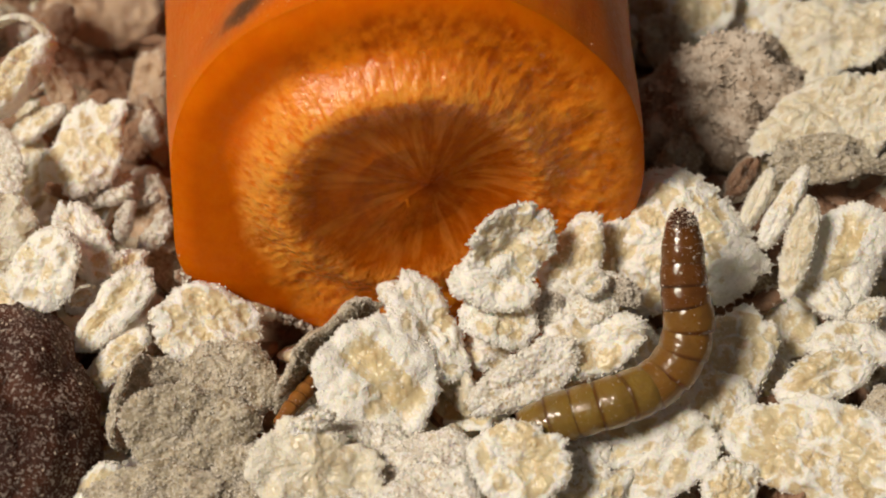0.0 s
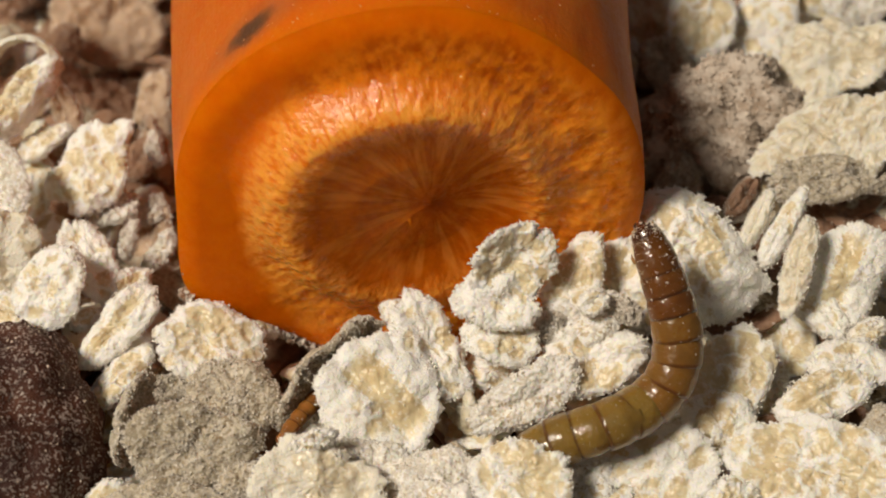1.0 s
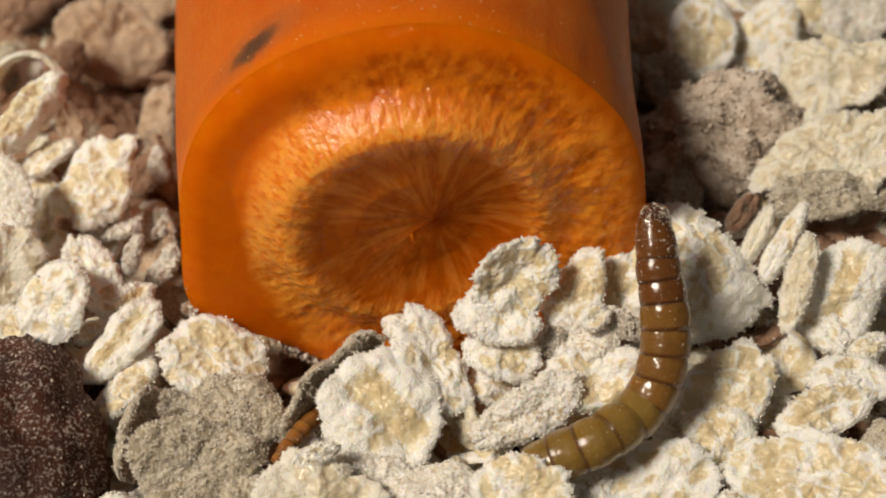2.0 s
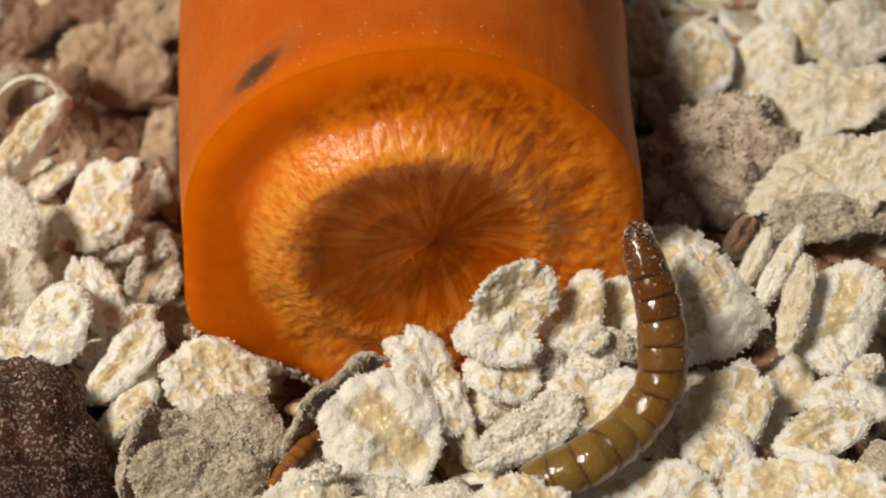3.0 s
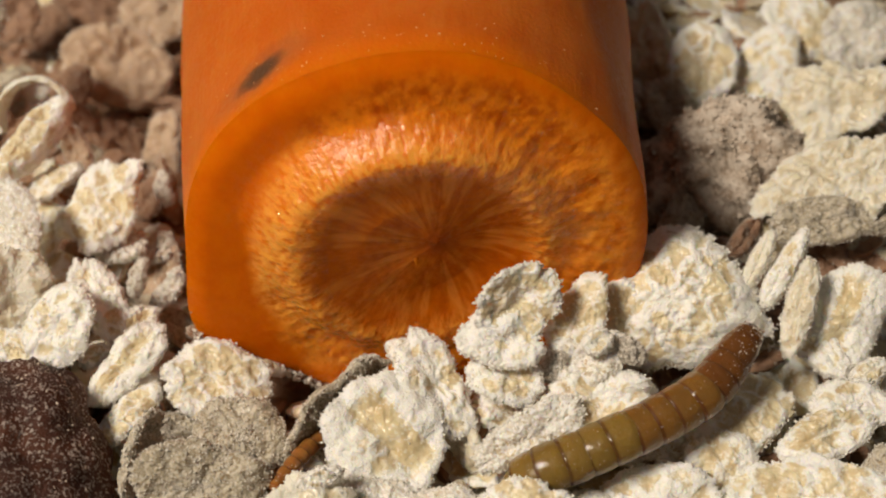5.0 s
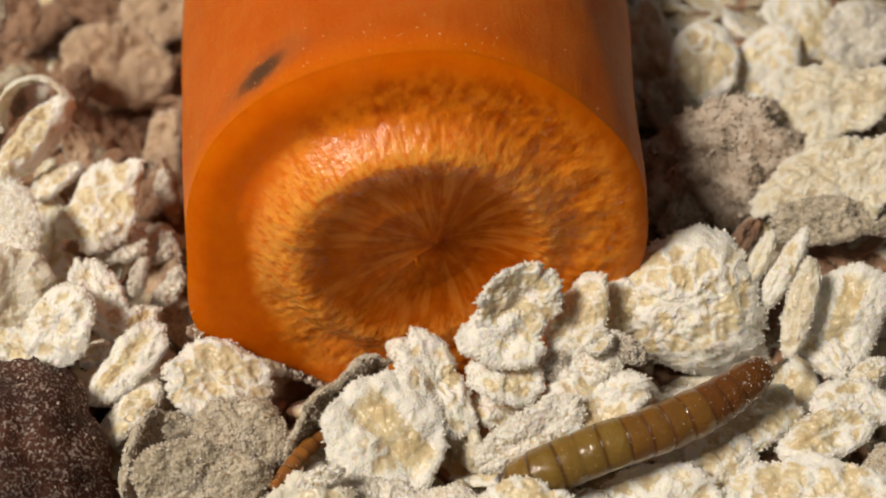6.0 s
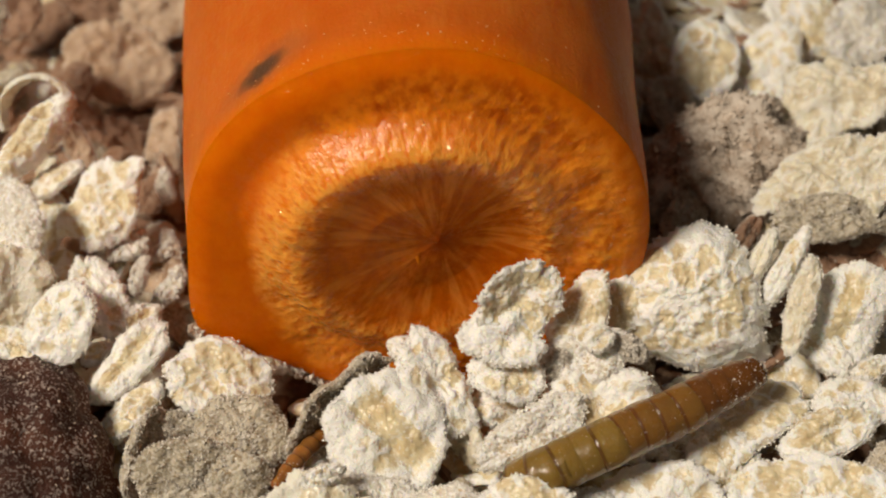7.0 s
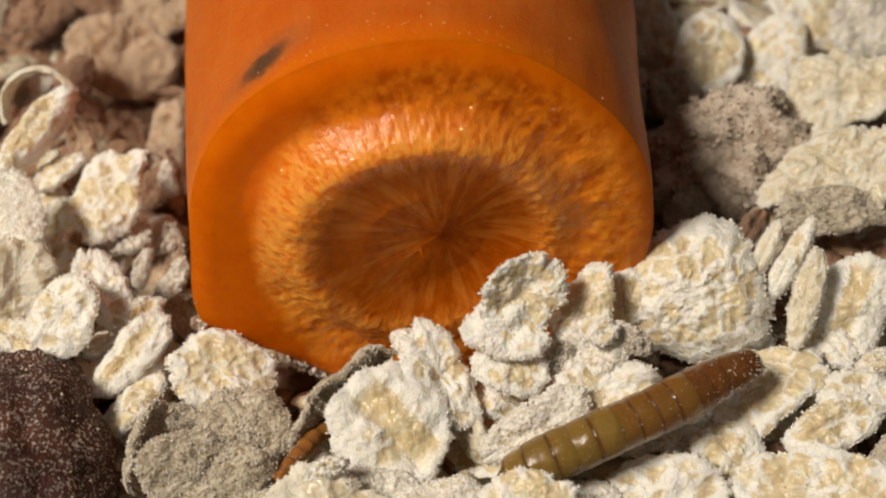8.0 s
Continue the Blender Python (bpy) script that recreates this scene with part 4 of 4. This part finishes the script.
def larva(label, scale, seed, dusty):
    """A mealworm in rigid rings: an Empty that carries the rings, the legs under the thorax rings."""
    body = tagged(new("mealworm"), label, "mealworm")
    rings = []
    for i, (name, length, r0, r1, m) in enumerate(RINGS):
        dust = (900, 300, 200, 130, 60)[min(i, 4)] if dusty else 8
        me = ring_mesh(length * scale, r0 * scale, r1 * scale, seed + i, worm_mats[m if dusty else 4], dust, name == "head", name == "tail")
        ring = part(name, me[0], body, None, {"head": "dark brown head dusted with flour"}.get(name, ""))
        rings.append(ring)
        if me[1]:
            part("flour_dust", me[1], ring)
        if name == "thorax_ring":
            for side in (-1, 1):
                k = scale
                pts = [(side * 0.7 * k, -0.85 * k, 0.1), (side * 0.9 * k, -1.1 * k, 0.25 * k), (side * 0.85 * k, -1.3 * k, 0.5 * k), (side * 0.7 * k, -1.45 * k, 0.75 * k)]
                v, f = tube(pts, [0.17 * k, 0.13 * k, 0.09 * k, 0.03 * k])
                part("leg", mesh_from("leg", v, f, [leg_mat]), ring)
        if name == "head":
            for side in (-1, 1):
                k = scale
                v, f = tube([(side * 0.55 * k, 0.2 * k, 0.45 * k), (side * 0.66 * k, 0.22 * k, 0.62 * k), (side * 0.7 * k, 0.2 * k, 0.78 * k)], [0.11 * k, 0.08 * k, 0.03 * k])
                part("antenna", mesh_from("antenna", v, f, [leg_mat]), ring)
                v, f = tube([(side * 0.28 * k, -0.3 * k, 0.6 * k), (side * 0.3 * k, -0.35 * k, 0.85 * k), (side * 0.1 * k, -0.35 * k, 1.0 * k)], [0.16 * k, 0.12 * k, 0.03 * k])
                part("mandible", mesh_from("mandible", v, f, [worm_mats[0]]), ring)
    return body, rings


def along(points, n=160):
    """A smooth curve through the points, evenly stepped, and its length."""
    P = np.array(points, float)
    P = np.vstack([2 * P[0] - P[1], P, 2 * P[-1] - P[-2]])
    out = []
    for i in range(1, len(P) - 2):
        p0, p1, p2, p3 = P[i - 1], P[i], P[i + 1], P[i + 2]
        for t in np.linspace(0, 1, 24, endpoint=False):
            out.append(0.5 * (2 * p1 + (p2 - p0) * t + (2 * p0 - 5 * p1 + 4 * p2 - p3) * t * t + (3 * p1 - p0 - 3 * p2 + p3) * t ** 3))
    out.append(P[-2])
    out = np.array(out)
    s = np.concatenate([[0], np.cumsum(np.linalg.norm(np.diff(out, axis=0), axis=1))])
    u = np.linspace(0, s[-1], n)
    return np.stack([np.interp(u, s, out[:, k]) for k in range(3)], 1), s[-1]


def ring_poses(points):
    """Where each ring sits when the body lies along the points, head first. The rings slide into one another as the body shortens."""
    curve, length = along(points)
    total = sum(r[1] for r in RINGS)
    at, poses = 0.0, []
    for name, own, r0, r1, m in RINGS:
        f = (at + own / 2) / total * (len(curve) - 1)
        at += own
        i = int(f)
        k = min(i + 1, len(curve) - 1)
        p = curve[i] + (curve[k] - curve[i]) * (f - i)
        lo, hi = max(0, i - 5), min(len(curve) - 1, i + 6)
        ahead = Vector(curve[lo] - curve[hi]).normalized()
        up = Vector((0, 0, 1))
        side = up.cross(ahead).normalized()
        back = ahead.cross(side)
        turn = Matrix((side, back, ahead)).transposed()
        poses.append(Matrix.Translation(Vector(p) * MM) @ turn.to_4x4())
    return poses


spines = []


def spine(t, *points):
    spines.append((t, points))


spine(0, (16.8, -3.9, 12.5), (16.9, -5.4, 11.0), (17.0, -7.2, 9.4), (17.3, -8.7, 8.0), (16.8, -10.3, 6.5), (15.3, -11.5, 5.4), (13.1, -12.5, 5.2), (10.8, -12.8, 4.4), (8.5, -13.2, 3.6), (6.3, -13.7, 2.0))
spine(0.3, (14.6, -3.8, 12.6), (15.4, -5.5, 11.0), (16.3, -7.3, 9.4), (16.8, -8.8, 8.0), (16.5, -10.3, 6.6), (15.1, -11.6, 5.4), (12.7, -12.7, 5.2), (10.5, -13.1, 4.4), (8.5, -13.5, 3.6), (6.3, -13.9, 2.0))
spine(0.6, (14.4, -3.6, 12.8), (15.2, -5.3, 11.3), (16.1, -7.2, 9.6), (16.5, -8.8, 8.0), (16.3, -10.4, 6.6), (14.7, -11.7, 5.4), (12.5, -12.9, 5.2), (10.5, -13.3, 4.4), (8.5, -13.6, 3.6), (6.3, -14.0, 2.0))
spine(1, (14.4, -3.5, 12.7), (15.2, -4.9, 11.4), (16.1, -6.8, 9.7), (16.6, -8.6, 8.0), (16.3, -10.2, 6.6), (14.9, -11.5, 5.4), (12.7, -12.8, 5.2), (10.5, -13.2, 4.4), (8.4, -13.6, 3.6), (6.2, -14.0, 2.0))
spine(1.3, (14.3, -3.5, 12.9), (15.1, -4.9, 11.6), (15.9, -6.9, 9.9), (16.5, -8.8, 8.1), (16.2, -10.4, 6.6), (14.6, -11.8, 5.4), (12.4, -13.1, 5.2), (10.4, -13.4, 4.4), (8.4, -13.7, 3.6), (6.2, -14.1, 2.0))
spine(1.5, (14.7, -3.0, 13.4), (15.3, -4.6, 12.0), (15.9, -6.6, 10.1), (16.1, -8.5, 8.3), (15.8, -10.2, 6.8), (14.4, -11.8, 5.4), (12.2, -13.2, 5.2), (10.3, -13.6, 4.4), (8.4, -13.9, 3.6), (6.1, -14.3, 2.0))
spine(1.7, (15.4, -2.0, 13.7), (15.4, -3.6, 12.3), (15.7, -5.7, 10.5), (15.9, -7.8, 8.6), (15.6, -9.6, 6.9), (14.5, -11.3, 5.4), (12.3, -13.0, 5.2), (10.2, -13.5, 4.4), (8.5, -13.8, 3.6), (6.1, -14.2, 2.0))
spine(2.8, (14.2, -1.1, 13.7), (14.7, -2.7, 12.3), (15.6, -4.8, 10.5), (15.9, -6.9, 8.6), (15.6, -8.8, 6.9), (14.1, -10.5, 5.4), (12.0, -12.3, 5.2), (10.1, -13.1, 4.4), (8.4, -13.4, 3.6), (6.1, -14.0, 2.0))
spine(3.2, (14.1, -1.1, 13.7), (14.7, -2.7, 12.3), (15.5, -4.9, 10.4), (15.8, -6.9, 8.6), (15.6, -8.7, 7.0), (14.0, -10.5, 5.4), (11.9, -12.3, 5.2), (9.9, -13.1, 4.4), (8.3, -13.4, 3.6), (6.1, -13.9, 2.0))
spine(3.5, (13.4, -1.1, 13.4), (14.4, -2.7, 12.1), (15.4, -4.7, 10.3), (15.8, -6.7, 8.6), (15.5, -8.6, 6.9), (14.1, -10.3, 5.4), (11.8, -12.2, 5.2), (9.8, -13.0, 4.4), (8.2, -13.3, 3.6), (6.2, -13.6, 2.0))
spine(4, (13.7, -1.8, 12.7), (14.6, -3.2, 11.6), (15.6, -4.9, 10.0), (16.0, -6.8, 8.4), (15.6, -8.6, 6.8), (14.1, -10.2, 5.4), (11.8, -11.9, 5.2), (9.7, -12.6, 4.4), (8.1, -12.9, 3.6), (6.2, -13.4, 2.0))
spine(4.2, (15.7, -1.9, 12.5), (15.9, -3.4, 11.2), (16.2, -5.3, 9.5), (16.3, -7.0, 8.0), (15.6, -8.7, 6.6), (14.1, -10.0, 5.4), (11.8, -11.7, 5.2), (9.7, -12.4, 4.4), (7.9, -12.7, 3.6), (5.9, -13.1, 2.0))
spine(4.3, (17.0, -2.7, 12.0), (17.0, -4.2, 10.7), (16.9, -6.0, 9.2), (16.6, -7.6, 7.8), (15.5, -9.0, 6.5), (13.9, -10.2, 5.4), (11.7, -11.7, 5.2), (9.6, -12.3, 4.4), (7.8, -12.6, 3.6), (5.9, -13.0, 2.0))
spine(4.5, (19.8, -4.0, 9.8), (19.0, -5.6, 8.9), (18.0, -7.3, 7.8), (16.7, -8.8, 6.9), (15.1, -10.1, 6.1), (13.2, -11.1, 5.4), (11.1, -11.9, 4.8), (9.1, -12.6, 4.4), (7.6, -12.8, 3.6), (5.7, -13.0, 2.0))
spine(4.7, (21.2, -3.6, 8.0), (20.0, -5.2, 7.5), (18.7, -7.1, 6.8), (17.1, -8.8, 6.2), (15.2, -10.0, 5.8), (13.2, -11.1, 5.4), (11.1, -11.8, 4.8), (9.1, -12.5, 4.4), (7.6, -12.7, 3.6), (5.7, -13.0, 2.0))
spine(5.2, (22.4, -4.5, 7.2), (20.9, -6.3, 6.8), (19.1, -8.2, 6.3), (17.0, -9.4, 5.9), (14.8, -10.5, 5.6), (12.8, -11.3, 5.4), (10.8, -12.0, 4.8), (8.9, -12.6, 4.4), (7.4, -12.8, 3.6), (5.6, -13.0, 2.0))
spine(5.8, (23.0, -5.7, 7.0), (21.3, -7.3, 6.6), (19.4, -8.8, 6.2), (17.1, -10.0, 5.8), (14.7, -10.9, 5.6), (12.6, -11.6, 5.4), (10.6, -12.1, 4.8), (8.9, -12.7, 4.4), (7.3, -12.9, 3.6), (5.5, -13.1, 2.0))
spine(6, (22.4, -6.6, 6.8), (20.9, -7.9, 6.5), (18.8, -9.2, 6.1), (16.7, -10.2, 5.8), (14.5, -11.1, 5.6), (12.5, -11.7, 5.4), (10.5, -12.2, 4.8), (8.7, -12.8, 4.4), (7.3, -13.0, 3.6), (5.5, -13.2, 2.0))
spine(6.5, (22.1, -7.1, 6.7), (20.4, -8.2, 6.4), (18.4, -9.2, 6.1), (16.3, -10.2, 5.8), (14.2, -11.1, 5.6), (12.2, -11.8, 5.4), (10.3, -12.3, 4.8), (8.6, -12.9, 4.4), (7.2, -13.0, 3.6), (5.5, -13.1, 2.0))
spine(6.8, (21.9, -7.0, 6.7), (20.2, -8.0, 6.5), (18.2, -8.9, 6.2), (16.1, -10.0, 5.9), (14.0, -10.9, 5.7), (12.0, -11.8, 5.4), (10.3, -12.3, 4.8), (8.6, -13.1, 4.4), (7.2, -13.2, 3.6), (5.4, -13.1, 2.0))
spine(7.2, (22.1, -7.1, 6.7), (20.4, -7.8, 6.5), (18.2, -8.9, 6.2), (16.1, -10.0, 5.9), (13.9, -10.9, 5.7), (12.0, -11.8, 5.4), (10.2, -12.4, 4.8), (8.5, -13.0, 4.4), (7.1, -13.2, 3.6), (5.4, -13.1, 2.0))
spine(7.6, (21.1, -7.3, 6.6), (19.5, -7.9, 6.5), (17.4, -9.0, 6.2), (15.4, -9.9, 5.9), (13.4, -10.9, 5.6), (11.6, -11.7, 5.4), (9.9, -12.4, 4.8), (8.3, -12.9, 4.4), (7.0, -13.1, 3.6), (5.3, -13.1, 2.0))
spine(8, (21.5, -7.1, 6.7), (19.7, -7.8, 6.5), (17.5, -8.9, 6.2), (15.3, -10.0, 5.9), (13.2, -10.9, 5.6), (11.4, -11.7, 5.4), (9.8, -12.2, 4.8), (8.1, -12.8, 4.4), (6.8, -13.1, 3.6), (5.1, -13.0, 2.0))

worm, worm_rings = larva("glossy amber-brown mealworm with a dark dusted head crawling over oats", 1.0, 30, True)
hider, hider_rings = larva("small reddish brown mealworm creeping out from under an oat flake", 0.40, 60, False)
for ring, m in zip(hider_rings, ring_poses([(-9.0, -13.6, 2.7), (-7.9, -11.7, 2.6), (-6.8, -9.8, 2.2), (-5.6, -7.9, 1.2), (-4.4, -6.2, 0.2), (-3.0, -5.0, -1.0), (-1.0, -4.4, -2.0)])):
    ring.matrix_basis = m

filler()
bed()


# ---- what moves ----
def motions():
    rows = {i: [] for i in range(len(worm_rings))}
    for t, points in spines:
        for i, m in enumerate(ring_poses(points)):
            rows[i].append((t, m))
    for i, ring in enumerate(worm_rings):
        walk(ring, rows[i])
    walk(hider, [(0, mm_pose(0.75, 1.0, -0.3)), (1.0, mm_pose(0.7, 0.95, -0.3)), (3.0, mm_pose(0, 0, 0)), (6.0, mm_pose(0, 0.1, 0)), (8.0, mm_pose(0, 0.05, 0))])
    walk(big_oat, [
        (0, mm_pose(16.8, -1.2, 6.6, 27, -23, 14)),
        (4.3, mm_pose(16.9, -1.0, 6.6, 27, -24, 14)),
        (4.7, mm_pose(16.9, -0.9, 6.6, 27, -24, 14)),
        (5.2, mm_pose(17.3, -1.2, 6.6, 36, -17, 4)),
        (5.8, mm_pose(17.7, -1.4, 6.6, 45, -8, -7)),
        (6.5, mm_pose(17.8, -1.4, 6.6, 44, -8, -7)),
        (7.2, mm_pose(17.8, -1.3, 6.6, 45, -8, -7)),
        (8, mm_pose(17.8, -1.4, 6.6, 45, -8, -7)),
    ])
    walk(push_oat, [
        (0, mm_pose(20.7, -8.3, 2.6, 8, -23, 56)),
        (3.5, mm_pose(20.5, -8.2, 2.6, 11, -25, 53)),
        (4.3, mm_pose(20.6, -7.9, 2.6, 13, -24, 49)),
        (4.7, mm_pose(21.1, -7.8, 2.6, 9, -14, 46)),
        (5.8, mm_pose(21.4, -8.0, 2.7, 7, -3, 26)),
        (6.5, mm_pose(21.4, -8.2, 2.8, -5, -11, 27)),
        (6.8, mm_pose(21.3, -8.4, 2.8, -5, -11, 27)),
        (7.2, mm_pose(22.0, -7.6, 3.0, -8, -16, 22)),
        (7.6, mm_pose(22.6, -6.6, 3.2, -7, -19, 26)),
        (8, mm_pose(22.8, -6.7, 3.3, -8, -19, 27)),
    ])


motions()
